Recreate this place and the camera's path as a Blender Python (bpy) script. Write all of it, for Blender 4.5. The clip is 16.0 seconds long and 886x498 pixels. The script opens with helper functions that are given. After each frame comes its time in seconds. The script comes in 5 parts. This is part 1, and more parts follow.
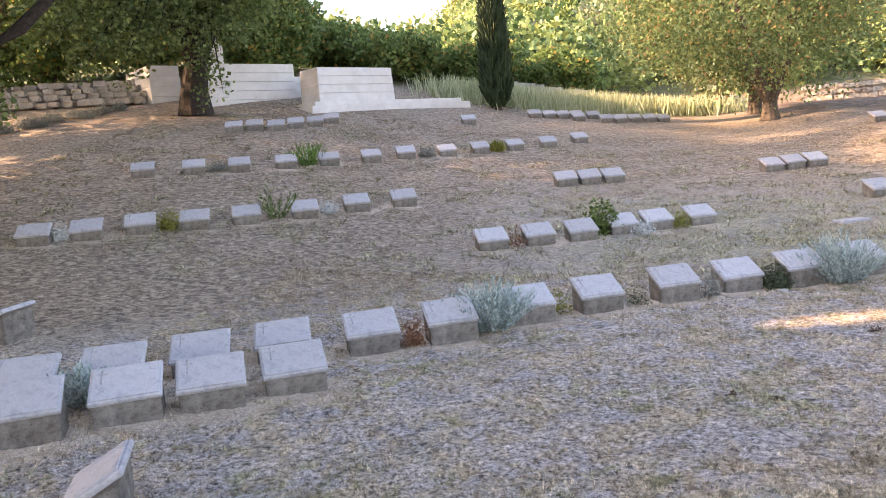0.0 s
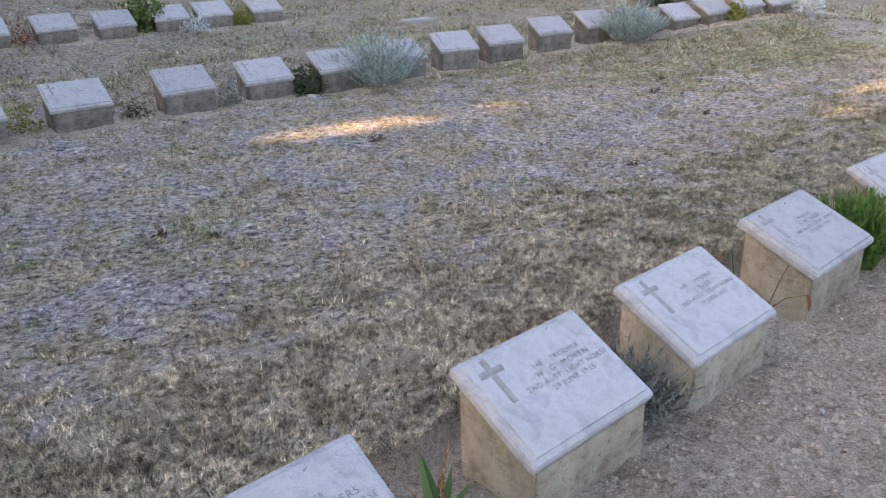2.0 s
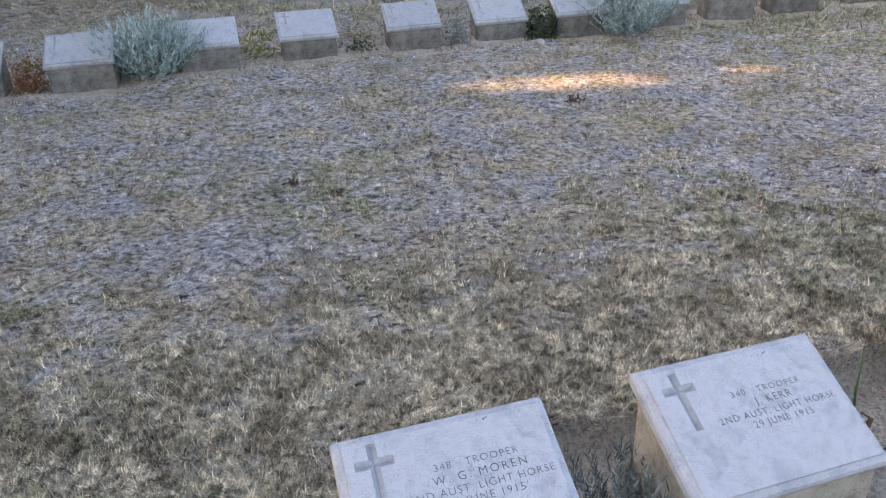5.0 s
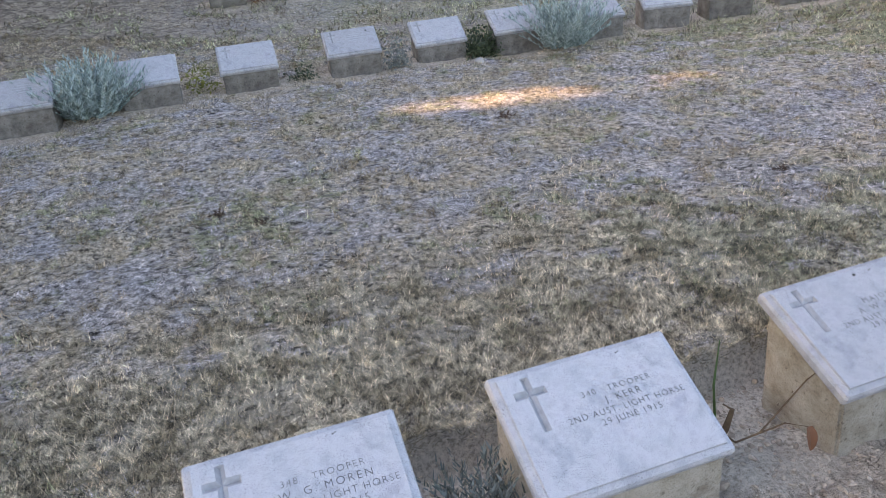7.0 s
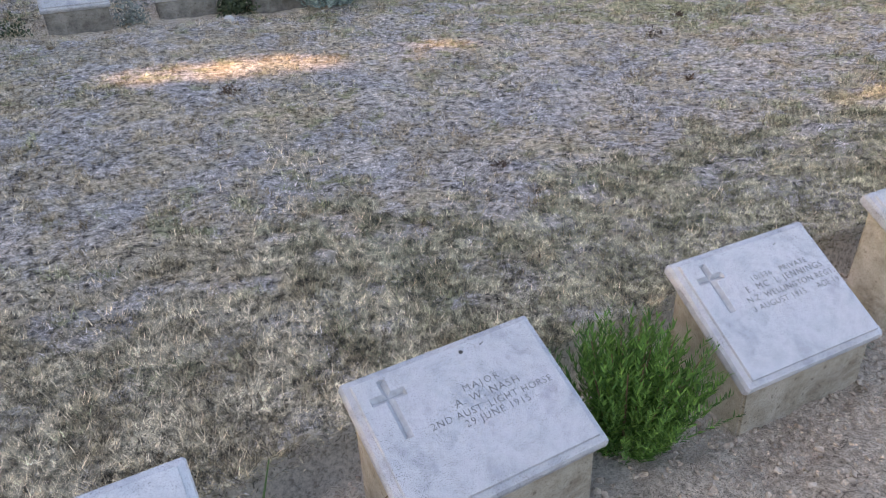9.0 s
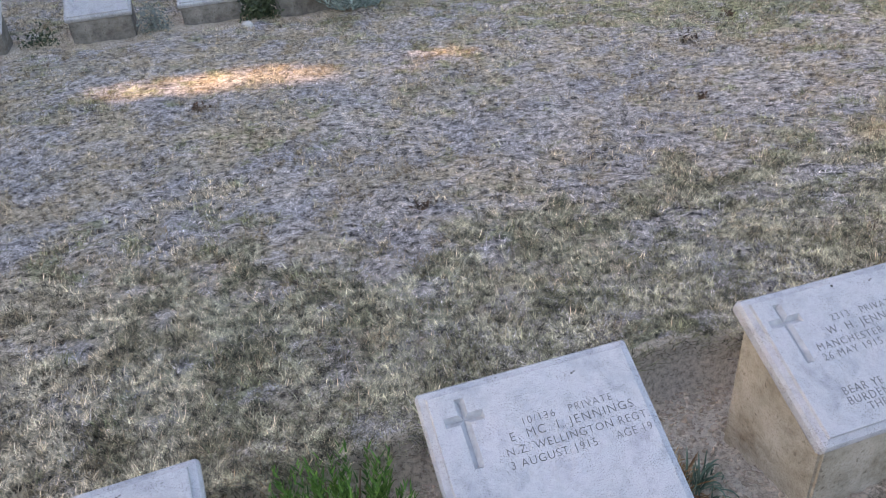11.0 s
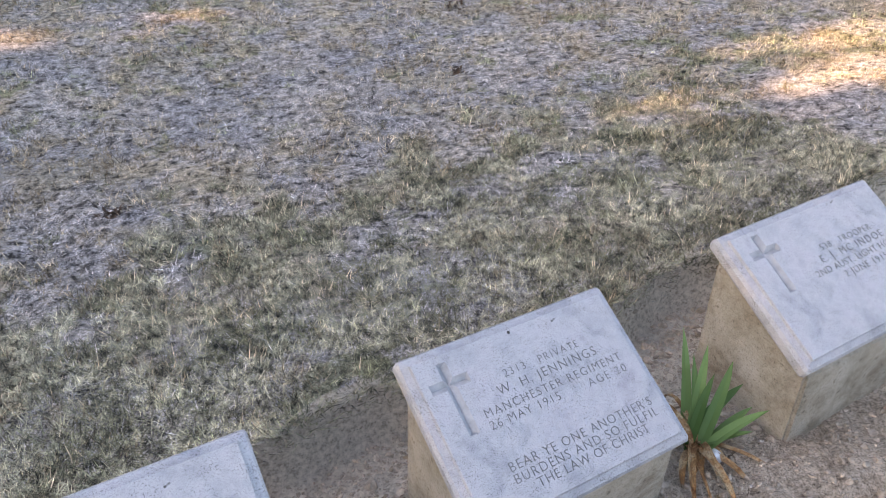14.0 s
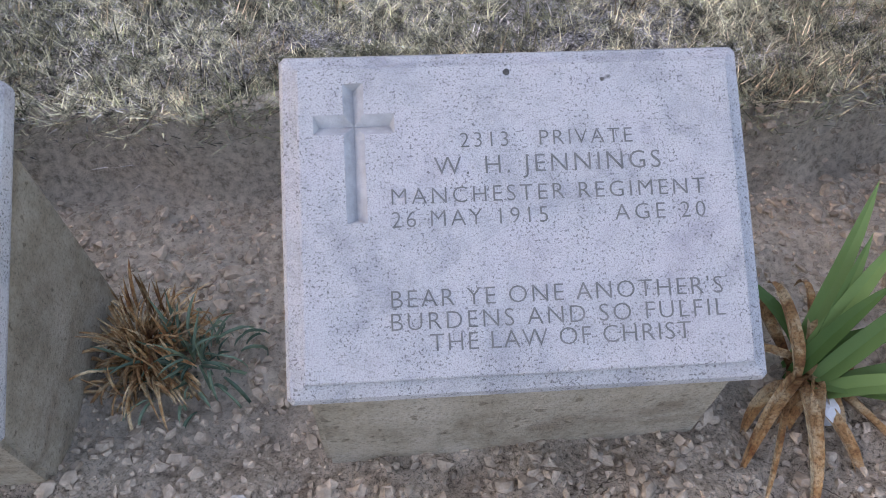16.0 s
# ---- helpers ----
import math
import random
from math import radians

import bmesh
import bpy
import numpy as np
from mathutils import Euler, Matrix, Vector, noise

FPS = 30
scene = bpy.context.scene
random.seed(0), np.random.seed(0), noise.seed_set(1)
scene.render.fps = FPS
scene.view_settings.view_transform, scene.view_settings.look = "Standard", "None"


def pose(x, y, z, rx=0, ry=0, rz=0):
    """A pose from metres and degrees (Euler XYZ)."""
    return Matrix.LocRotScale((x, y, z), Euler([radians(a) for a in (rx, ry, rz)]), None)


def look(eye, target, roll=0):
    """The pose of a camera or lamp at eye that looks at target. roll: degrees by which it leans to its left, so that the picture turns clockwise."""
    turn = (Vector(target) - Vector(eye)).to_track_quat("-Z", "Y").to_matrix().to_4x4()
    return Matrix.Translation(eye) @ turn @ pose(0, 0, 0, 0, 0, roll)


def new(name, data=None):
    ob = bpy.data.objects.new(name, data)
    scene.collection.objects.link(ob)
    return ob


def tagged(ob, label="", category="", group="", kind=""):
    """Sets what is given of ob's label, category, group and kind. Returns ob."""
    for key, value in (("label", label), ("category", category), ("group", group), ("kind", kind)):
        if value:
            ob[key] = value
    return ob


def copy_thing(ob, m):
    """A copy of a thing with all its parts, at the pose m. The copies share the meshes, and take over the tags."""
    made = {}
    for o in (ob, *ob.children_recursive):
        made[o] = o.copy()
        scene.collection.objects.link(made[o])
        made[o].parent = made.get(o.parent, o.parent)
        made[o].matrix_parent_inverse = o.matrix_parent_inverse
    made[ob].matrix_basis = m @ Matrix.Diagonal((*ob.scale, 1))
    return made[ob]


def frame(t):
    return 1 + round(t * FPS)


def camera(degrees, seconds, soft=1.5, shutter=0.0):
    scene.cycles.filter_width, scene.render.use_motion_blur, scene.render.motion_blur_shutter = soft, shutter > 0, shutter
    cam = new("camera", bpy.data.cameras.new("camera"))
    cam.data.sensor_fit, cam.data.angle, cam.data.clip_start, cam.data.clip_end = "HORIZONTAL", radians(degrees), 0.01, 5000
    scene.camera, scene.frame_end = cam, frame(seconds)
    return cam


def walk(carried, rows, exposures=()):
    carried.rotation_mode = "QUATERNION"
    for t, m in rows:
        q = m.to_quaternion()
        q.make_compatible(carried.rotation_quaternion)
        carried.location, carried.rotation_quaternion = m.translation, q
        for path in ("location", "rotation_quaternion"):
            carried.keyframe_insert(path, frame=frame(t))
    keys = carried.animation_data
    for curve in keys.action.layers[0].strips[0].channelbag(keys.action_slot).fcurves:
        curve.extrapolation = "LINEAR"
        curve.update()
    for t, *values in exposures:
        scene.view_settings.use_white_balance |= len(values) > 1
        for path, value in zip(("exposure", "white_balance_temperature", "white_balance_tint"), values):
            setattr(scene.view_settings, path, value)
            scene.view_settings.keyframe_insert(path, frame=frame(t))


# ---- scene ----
cam = camera(60.5, 16.0, soft=0.6)
PATH = [
    (0, (1.280, 0.348, 1.850), (0.832, 2.281, 1.597), -5.1),
    (0.5, (1.597, 0.906, 1.700), (1.722, 2.847, 1.236), -1.7),
    (1, (1.945, 1.196, 1.623), (2.299, 3.081, 1.057), -1.4),
    (1.5, (2.398, 1.418, 1.552), (2.731, 3.250, 0.822), -0.6),
    (2, (2.695, 1.714, 1.500), (3.090, 3.512, 0.717), -1.3),
    (2.5, (2.930, 1.942, 1.499), (3.413, 3.698, 0.672), -1.0),
    (3, (3.255, 2.041, 1.527), (3.395, 3.863, 0.713), -2.5),
    (3.5, (3.438, 2.120, 1.520), (3.355, 3.944, 0.704), -3.8),
    (4, (3.513, 2.243, 1.537), (3.398, 4.041, 0.669), -0.5),
    (4.5, (3.548, 2.276, 1.522), (3.318, 4.029, 0.587), -0.5),
    (4.7, (3.581, 2.266, 1.530), (3.261, 4.005, 0.595), -0.6),
    (6.8, (3.959, 2.229, 1.540), (3.494, 3.969, 0.669), -5.6),
    (7, (3.996, 2.257, 1.534), (3.641, 4.019, 0.657), -5.6),
    (7.5, (4.092, 2.427, 1.526), (3.873, 4.196, 0.620), -3.2),
    (8, (4.246, 2.719, 1.515), (4.299, 4.428, 0.477), -0.4),
    (8.5, (4.411, 2.839, 1.516), (4.704, 4.521, 0.474), 1.0),
    (9, (4.737, 2.959, 1.517), (4.760, 4.676, 0.492), -1.2),
    (9.2, (4.869, 2.997, 1.543), (4.869, 4.730, 0.546), -1.7),
    (11.3, (5.765, 3.554, 1.519), (5.370, 5.209, 0.468), -5.5),
    (11.5, (5.773, 3.550, 1.517), (5.349, 5.201, 0.472), -5.5),
    (12, (5.780, 3.541, 1.525), (5.329, 5.187, 0.483), -5.8),
    (12.5, (5.788, 3.530, 1.526), (5.356, 5.182, 0.485), -5.7),
    (13, (5.864, 3.558, 1.526), (5.600, 5.280, 0.543), -6.5),
    (13.5, (6.008, 3.735, 1.506), (6.054, 5.468, 0.509), -3.2),
    (14, (6.151, 4.004, 1.461), (6.234, 5.625, 0.292), 0.1),
    (14.5, (6.400, 4.204, 1.301), (6.044, 5.550, -0.135), -0.6),
    (15, (6.551, 4.454, 1.108), (6.059, 5.589, -0.463), 1.1),
    (15.5, (6.549, 4.538, 1.012), (6.031, 5.607, -0.597), -1.3),
    (16, (6.542, 4.567, 0.975), (6.081, 5.605, -0.671), -0.3),
]
walk(cam, [(t, look(eye, target, roll)) for t, eye, target, roll in PATH], exposures=[(0, 2.6, 7600, 27), (1.0, 2.53, 7500, 24), (1.5, 2.36, 7400, 21), (2.2, 2.13, 7200, 21), (3.2, 2.21, 7200, 20), (13.5, 2.27, 7300, 20), (16, 2.3, 7500, 23)])

# ---- light ----
SUN_ELEV, SUN_AZ = 27.0, math.atan2(-0.17, -1.0)   # where the sun stands, seen from the field
world = bpy.data.worlds.new("sky")
scene.world = world
world.use_nodes = True
wn = world.node_tree
sky = wn.nodes.new("ShaderNodeTexSky")
sky.sky_type, sky.sun_disc = "NISHITA", False
sky.sun_elevation = radians(SUN_ELEV)
sky.sun_rotation = math.pi / 2 - SUN_AZ
sky.air_density, sky.dust_density = 1.0, 1.5
wn.links.new(sky.outputs[0], wn.nodes["Background"].inputs[0])
wn.nodes["Background"].inputs[1].default_value = 0.145
sun = new("sun", bpy.data.lights.new("sun", "SUN"))
sun.data.energy, sun.data.angle, sun.data.color = 3.7, radians(0.6), (1.0, 0.75, 0.50)
SUN_DIR = Vector((math.cos(SUN_AZ) * math.cos(radians(SUN_ELEV)), math.sin(SUN_AZ) * math.cos(radians(SUN_ELEV)), math.sin(radians(SUN_ELEV))))
sun.matrix_world = look(SUN_DIR * 60, (0, 0, 0))


# ---- the lie of the land ----
def soft(v, w):
    return w * np.log1p(np.exp(np.clip(v / w, -40, 40)))


ROW_O, ROW_A = np.array((2.37, 3.05)), radians(28.5)   # the line of the nearest row's back edge


# the grave markers' places, row by row
ROW_C = [(-1.08, 7.18), (-0.39, 7.60), (0.317, 8.34), (1.03, 8.84), (1.89, 9.31), (2.64, 9.76), (3.39, 9.98), (4.17, 10.40), (4.87, 10.74), (5.55, 11.06), (6.33, 11.42), (7.05, 11.60),
         (7.72, 11.56), (8.30, 11.64), (8.83, 11.68), (9.36, 11.74), (9.89, 11.80), (10.42, 11.84)]
ROW_D = [(-1.348, 5.939), (-1.851, 5.518), (-2.366, 5.20), (-2.87, 4.74)]
ROW_E = [(-1.817, 6.776), (-2.382, 6.288), (-2.895, 5.775), (-3.45, 5.40)]
# how far the blocks of three rows stand out of the turf, and their turn
LIFT = [-0.001, 0.022, 0.010, 0.001, 0.007, -0.018, 0.023, 0.025, 0.035, 0.027, 0.024, 0.015, -0.045, -0.045, -0.045, -0.045, -0.045, -0.045, 0.004, 0.015, 0.021, 0.045, -0.009, -0.010, 0.005, -0.010]
TURN = [26, 26, 27, 26, 23.5, 22.5, 22.5, 24, 15, 16.5, 14, 16] + [20] * 6 + [29, 28, 28, 30, 24, 23, 24.5, 24]
ROW_F = [(8.49, 13.17), (9.05, 13.20), (9.60, 13.22), (10.14, 13.30), (10.67, 13.59), (11.77, 14.21)]
ROW_G = [(6.17, 16.22), (6.7, 16.36), (7.23, 16.30), (7.76, 16.22), (8.28, 16.30), (8.80, 16.20), (9.32, 16.14), (9.84, 16.12), (10.36, 16.16), (10.9, 16.3)]
ROW_H = [(5.01, 20.04), (5.54, 20.25), (6.06, 20.38)]
ROW_I = [(0.2, 18.18), (0.73, 18.46), (1.26, 18.73)]
ROW_J = [(-0.71, 12.46), (0.02, 12.83), (0.7, 13.17), (1.37, 13.62), (1.96, 13.92), (2.71, 14.31)]
ROW_K = [(-7.95, 10.89), (-7.36, 11.42), (-6.73, 11.99), (-6.0, 12.51), (-5.32, 13.15), (-4.48, 13.87), (-3.72, 14.69), (-2.94, 15.41)]
ROW_L = [(-9.22, 15.97), (-8.26, 16.55), (-7.41, 17.15), (-6.55, 17.92), (-5.71, 18.66), (-4.86, 19.5), (-4.17, 20.42), (-3.22, 21.33), (-2.42, 22.18), (-1.53, 23.12), (-0.63, 24.14), (0.28, 25.4)]
ROW_M = [(-9.73, 21.59), (-9.29, 22.07), (-8.71, 22.34), (-8.33, 22.97), (-7.91, 23.57), (-7.66, 24.36)]
ROW_N = [(-1.65, 31.2), (-1.10, 31.61), (-0.58, 31.95), (-0.05, 32.36), (0.06, 31.53), (0.60, 32.8), (1.13, 31.63), (1.68, 32.0), (2.24, 32.57), (2.83, 32.89), (3.4, 33.21), (-3.65, 27.45)]
ROW_P = [(9.4, 26.6), (9.95, 25.83), (10.55, 23.51)]
ROW_Q = [(11.46, 21.56), (12.55, 21.28), (13.11, 21.27), (13.65, 21.1), (14.2, 20.95), (14.75, 20.84), (15.3, 20.71), (15.85, 20.65), (16.4, 20.5), (16.95, 20.58), (17.8, 20.8), (18.74, 20.99)]
ROW_R = [(12.91, 23.18), (13.5, 23.16), (14.05, 22.97), (14.6, 22.95), (15.15, 22.7), (15.7, 22.59), (16.27, 22.41), (16.91, 22.38), (17.83, 22.2), (19.16, 22.28), (20.02, 22.51)]
ROW_T = [(17.7, 24.82), (18.3, 24.82), (18.86, 24.6), (19.41, 24.58), (19.96, 24.58), (20.5, 24.57), (21.05, 24.25), (12.9, 18.91), (13.45, 18.88), (14.19, 19.25), (15.09, 19.2), (17.2, 19.51), (14.5, 16.17)]


def row_uv(x, y):
    dx, dy = x - ROW_O[0], y - ROW_O[1]
    return dx * math.cos(ROW_A) + dy * math.sin(ROW_A), -dx * math.sin(ROW_A) + dy * math.cos(ROW_A)


def step(v, a, b):
    t = np.clip((v - a) / (b - a), 0, 1)
    return t * t * (3 - 2 * t)


def land(x, y):
    """Height of the turf, without the dug bed."""
    x, y = np.asarray(x, float), np.asarray(y, float)
    xs = np.clip(x, -24, 34)
    ys = np.clip(38 - soft(38 - y, 2.0), -30, 38)
    a = soft(ys - 9.5, 1.2)
    z = 0.0146 - 0.0254 * xs - 0.0221 * ys + 0.131 * a - 0.00566 * a * np.clip(5 - soft(5 - xs, 1.0), -20, 6) + 0.1097 * (soft(-xs - 1.5, 1.2) - soft(-xs - 10.5, 1.5))
    z = z + 0.0242 * soft(ys - 16, 1.5) + 0.01609 * soft(8 - np.clip(ys, 0, 99), 1.5) * np.clip(xs, -4, 10) + 0.132 * soft(np.clip(xs, -99, 9.5) - 6.5, 1.0)
    v = row_uv(x, y)[1]
    z = z + 0.085 * step(v, 2.0, 4.2) * (1 - step(v, 6.5, 9.0)) * (1 - step(np.abs(x - 2), 8.0, 11.0))
    hill = np.clip(y - 44, 0, 150)
    return z + hill * (0.03 + 0.24 * step(x + 0.2 * hill, -15, 2)) + 0.04 * np.clip(-x - 24, 0, 60)


def bed(x, y, grow=0.0):
    """1 in the bare bed of the nearest row, 0 on the turf."""
    u, v = row_uv(np.asarray(x, float), np.asarray(y, float))
    wob = 0.025 * np.sin(u * 5.1) + 0.018 * np.sin(u * 13.3 + 1.0)
    lip = 0.205 + 0.03 * step(u, 1.5, 3.5) - 0.07 * step(u, 4.5, 5.1)
    return step(lip + grow + wob - v, 0.0, 0.045) * step(v + 1.7 + 2.5 * wob, 0.0, 0.7) * step(u + 3.5, 0, 0.4)


def dug(x, y):
    """Shallow bare hollows round the markers of the next rows."""
    x, y = np.asarray(x, float), np.asarray(y, float)
    h = np.zeros(x.shape)
    for px, py in ROW_C[:12]:
        h = np.maximum(h, 1 - step(np.hypot((x - px) * 0.8, y - py + 0.08), 0.25, 0.52))
    return h


def ground_z(x, y):
    return land(x, y) - (0.08 + 0.055 * step(row_uv(x, y)[0], 0.8, 1.8) + 0.03 * step(row_uv(x, y)[0], 3.4, 4.3)) * bed(x, y) - 0.025 * dug(x, y)


def gz(x, y):
    return float(ground_z(x, y))


def field_noise(x, y, scale, seed):
    return np.array([noise.noise(Vector((a * scale, b * scale, seed))) + 0.55 * noise.noise(Vector((a * scale * 3.1, b * scale * 3.1, seed))) for a, b in zip(x, y)])


def straw_field(x, y):
    """Above 0 where straw-coloured tufts stand, below where the lawn is worn to pale felt."""
    u, v = row_uv(x, y)
    lush = (0.42 - 0.45 * step(u, 2.6, 3.6) * step(1.6 - v, 0, 1.0)) * step(v, 0.0, 0.1) * step(2.4 - v, 0, 2.1) * step(u + 3, 0, 1) + 0.22 * step(x, 4.5, 7) * step(y, 7.5, 9.5)
    worn = 0.06 * step(v, 1.2, 2.2) * step(9.3 - y, 0, 1.0)
    fade = (1 - step(y, 9.6, 10.8)) * (1 - step(np.abs(x - 3), 6.3, 7.5))
    return (0.08 + 0.17 * (1 - step(x, 3.8, 5.6)) + 0.85 * field_noise(x, y, 5.6, 41.0) + 0.6 * field_noise(x, y, 1.7, 42.0) + lush - worn) * fade + 0.22 * (1 - fade)


def green_field(x, y):
    u, v = row_uv(x, y)
    lush = (0.04 + 0.06 * step(u, 3.0, 4.2)) * step(v, 0.0, 0.1) * step(1.0 - v, 0, 0.8) + 0.5 * step(x + 0.5 * (y - 9), 2.0, 6.5) * step(y, 8.2, 9.6) * step(12.5 - y, 0, 1.5) + 0.15 * step(x, 6, 8)
    fade = (1 - step(y, 10.5, 12)) * (1 - step(np.abs(x - 3), 6.3, 7.5))
    return 0.5 * step(x, -3, 1.5) * step(y, 10.4, 11.8) * step(20 - y, 0, 5) + (0.8 * field_noise(x, y, 6.0, 43.0) + 0.5 * field_noise(x, y, 1.1, 44.0) + lush) * fade - 0.33


# ---- materials ----
def mat(name, rough=0.9, metal=0.0):
    m = bpy.data.materials.new(name)
    m.use_nodes = True
    b = m.node_tree.nodes["Principled BSDF"]
    b.inputs["Roughness"].default_value, b.inputs["Metallic"].default_value = rough, metal
    b.inputs["Specular IOR Level"].default_value = 0.25
    return m, m.node_tree, b


def nd(nt, kind, **vals):
    n = nt.nodes.new(kind)
    for k, v in vals.items():
        n.inputs[k.replace("_", " ")].default_value = v
    return n


def noise_at(nt, scale, detail=4.0, rough=0.55, space="Object", swirl=0.0):
    c = nt.nodes.new("ShaderNodeTexCoord")
    n = nd(nt, "ShaderNodeTexNoise", Scale=scale, Detail=detail, Roughness=rough, Distortion=swirl)
    nt.links.new(c.outputs[space], n.inputs["Vector"])
    return n.outputs["Fac"]


def ramp(nt, fac, stops):
    r = nt.nodes.new("ShaderNodeValToRGB")
    e = r.color_ramp.elements
    while len(e) < len(stops):
        e.new(0.5)
    for el, (p, c) in zip(e, stops):
        el.position, el.color = p, (*c, 1)
    nt.links.new(fac, r.inputs[0])
    return r.outputs[0]


def mix(nt, a, b, fac, mode="MIX"):
    n = nt.nodes.new("ShaderNodeMix")
    n.data_type, n.blend_type = "RGBA", mode
    for sock, v in ((n.inputs[0], fac), (n.inputs[6], a), (n.inputs[7], b)):
        if isinstance(v, (int, float)):
            sock.default_value = v
        elif isinstance(v, tuple):
            sock.default_value = (*v, 1)
        else:
            nt.links.new(v, sock)
    return n.outputs[2]


def bump(nt, b, height, strength, dist):
    n = nd(nt, "ShaderNodeBump", Strength=strength, Distance=dist)
    nt.links.new(height, n.inputs["Height"])
    nt.links.new(n.outputs[0], b.inputs["Normal"])


def attribute(nt, name):
    n = nt.nodes.new("ShaderNodeAttribute")
    n.attribute_name = name
    return n.outputs["Fac"]


def rnd(nt, how="object"):
    if how == "object":
        return nt.nodes.new("ShaderNodeObjectInfo").outputs["Random"]
    return nt.nodes.new("ShaderNodeNewGeometry").outputs["Random Per Island"]


def add_scaled(nt, a, b, k, c):
    """a + k * (b - c)"""
    m1 = nt.nodes.new("ShaderNodeMath")
    m1.operation = "SUBTRACT"
    nt.links.new(b, m1.inputs[0])
    m1.inputs[1].default_value = c
    m2 = nt.nodes.new("ShaderNodeMath")
    m2.operation = "MULTIPLY_ADD"
    nt.links.new(m1.outputs[0], m2.inputs[0])
    m2.inputs[1].default_value = k
    nt.links.new(a, m2.inputs[2])
    return m2.outputs[0]


def ground_material():
    m, nt, b = mat("turf_and_soil", 0.95)
    fine = noise_at(nt, 95, 4, 0.7, swirl=2.2)
    grit = noise_at(nt, 19, 8, 0.8)
    # dark low stops put the shade between blades into the ground colour
    pale = ramp(nt, fine, [(0.38, (0.11, 0.095, 0.08)), (0.49, (0.42, 0.365, 0.315)), (0.60, (0.78, 0.71, 0.65))])
    straw = ramp(nt, fine, [(0.36, (0.17, 0.135, 0.09)), (0.48, (0.40, 0.33, 0.225)), (0.60, (0.68, 0.58, 0.43))])
    green = ramp(nt, fine, [(0.36, (0.13, 0.125, 0.07)), (0.50, (0.30, 0.285, 0.17)), (0.62, (0.54, 0.50, 0.33))])
    tuft = add_scaled(nt, attribute(nt, "straw"), grit, 2.2, 0.5)
    turf = mix(nt, pale, straw, ramp(nt, tuft, [(0.10, (0, 0, 0)), (0.42, (0.75, 0.75, 0.75))]))
    grass = add_scaled(nt, attribute(nt, "green"), grit, 2.0, 0.5)
    turf = mix(nt, turf, green, ramp(nt, grass, [(0.0, (0, 0, 0)), (0.24, (1, 1, 1))]))
    warm = ramp(nt, noise_at(nt, 1.7, 5, 0.7), [(0.40, (0.80, 0.82, 0.88)), (0.60, (1.06, 1.0, 0.91))])
    turf = mix(nt, turf, warm, 1.0, "MULTIPLY")
    # dark spots painted as shaded crevices between tufts, with paler crests
    pit_shade = ramp(nt, noise_at(nt, 24, 7, 0.78), [(0.39, (0.12, 0.11, 0.10)), (0.48, (0.82, 0.81, 0.80)), (0.60, (1.5, 1.5, 1.5))])
    turf = mix(nt, turf, pit_shade, 1.0, "MULTIPLY")
    # browner dry upper lawn; on the left its darkness also paints tree shade
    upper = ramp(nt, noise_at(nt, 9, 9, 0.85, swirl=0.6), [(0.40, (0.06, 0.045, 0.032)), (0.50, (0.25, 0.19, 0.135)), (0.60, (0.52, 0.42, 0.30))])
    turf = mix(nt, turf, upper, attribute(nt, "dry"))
    soil = ramp(nt, noise_at(nt, 48, 9, 0.78), [(0.36, (0.25, 0.19, 0.14)), (0.46, (0.50, 0.40, 0.295)), (0.58, (0.74, 0.62, 0.48))])
    soil = mix(nt, soil, ramp(nt, noise_at(nt, 5, 5, 0.65), [(0.36, (0.80, 0.77, 0.74)), (0.6, (1, 1, 1))]), 1.0, "MULTIPLY")
    soil = mix(nt, soil, ramp(nt, noise_at(nt, 190, 6, 0.75), [(0.38, (0.32, 0.29, 0.26)), (0.47, (1, 1, 1)), (0.62, (1.25, 1.23, 1.20))]), 1.0, "MULTIPLY")
    cr = nd(nt, "ShaderNodeTexVoronoi", Scale=11.0)
    cr.feature = "DISTANCE_TO_EDGE"
    co = nt.nodes.new("ShaderNodeTexCoord")
    warp = nd(nt, "ShaderNodeTexNoise", Scale=14.0, Detail=4.0)
    nt.links.new(co.outputs["Object"], warp.inputs["Vector"])
    shove = nt.nodes.new("ShaderNodeVectorMath")
    shove.operation = "MULTIPLY_ADD"
    nt.links.new(warp.outputs["Color"], shove.inputs[0])
    shove.inputs[1].default_value = (0.14, 0.14, 0.14)
    nt.links.new(co.outputs["Object"], shove.inputs[2])
    nt.links.new(shove.outputs[0], cr.inputs["Vector"])
    crack = ramp(nt, cr.outputs["Distance"], [(0.004, (0.25, 0.22, 0.20)), (0.022, (1, 1, 1))])
    some = ramp(nt, noise_at(nt, 3.0, 3), [(0.50, (0, 0, 0)), (0.58, (1, 1, 1))])
    soil = mix(nt, soil, mix(nt, (1, 1, 1), crack, some), 1.0, "MULTIPLY")
    # paler buff soil in a strip along the markers and the turf edge
    buff = ramp(nt, noise_at(nt, 70, 8, 0.75), [(0.38, (0.36, 0.285, 0.21)), (0.48, (0.62, 0.52, 0.395)), (0.60, (0.82, 0.71, 0.57))])
    soil = mix(nt, soil, buff, attribute(nt, "pale_strip"))
    edge = add_scaled(nt, attribute(nt, "soil"), grit, 1.4, 0.5)
    col = mix(nt, turf, soil, ramp(nt, edge, [(0.35, (0, 0, 0)), (0.55, (1, 1, 1))]))
    col = mix(nt, col, ramp(nt, noise_at(nt, 2.0, 5), [(0.3, (0.07, 0.085, 0.03)), (0.7, (0.17, 0.17, 0.07))]), attribute(nt, "wood"))
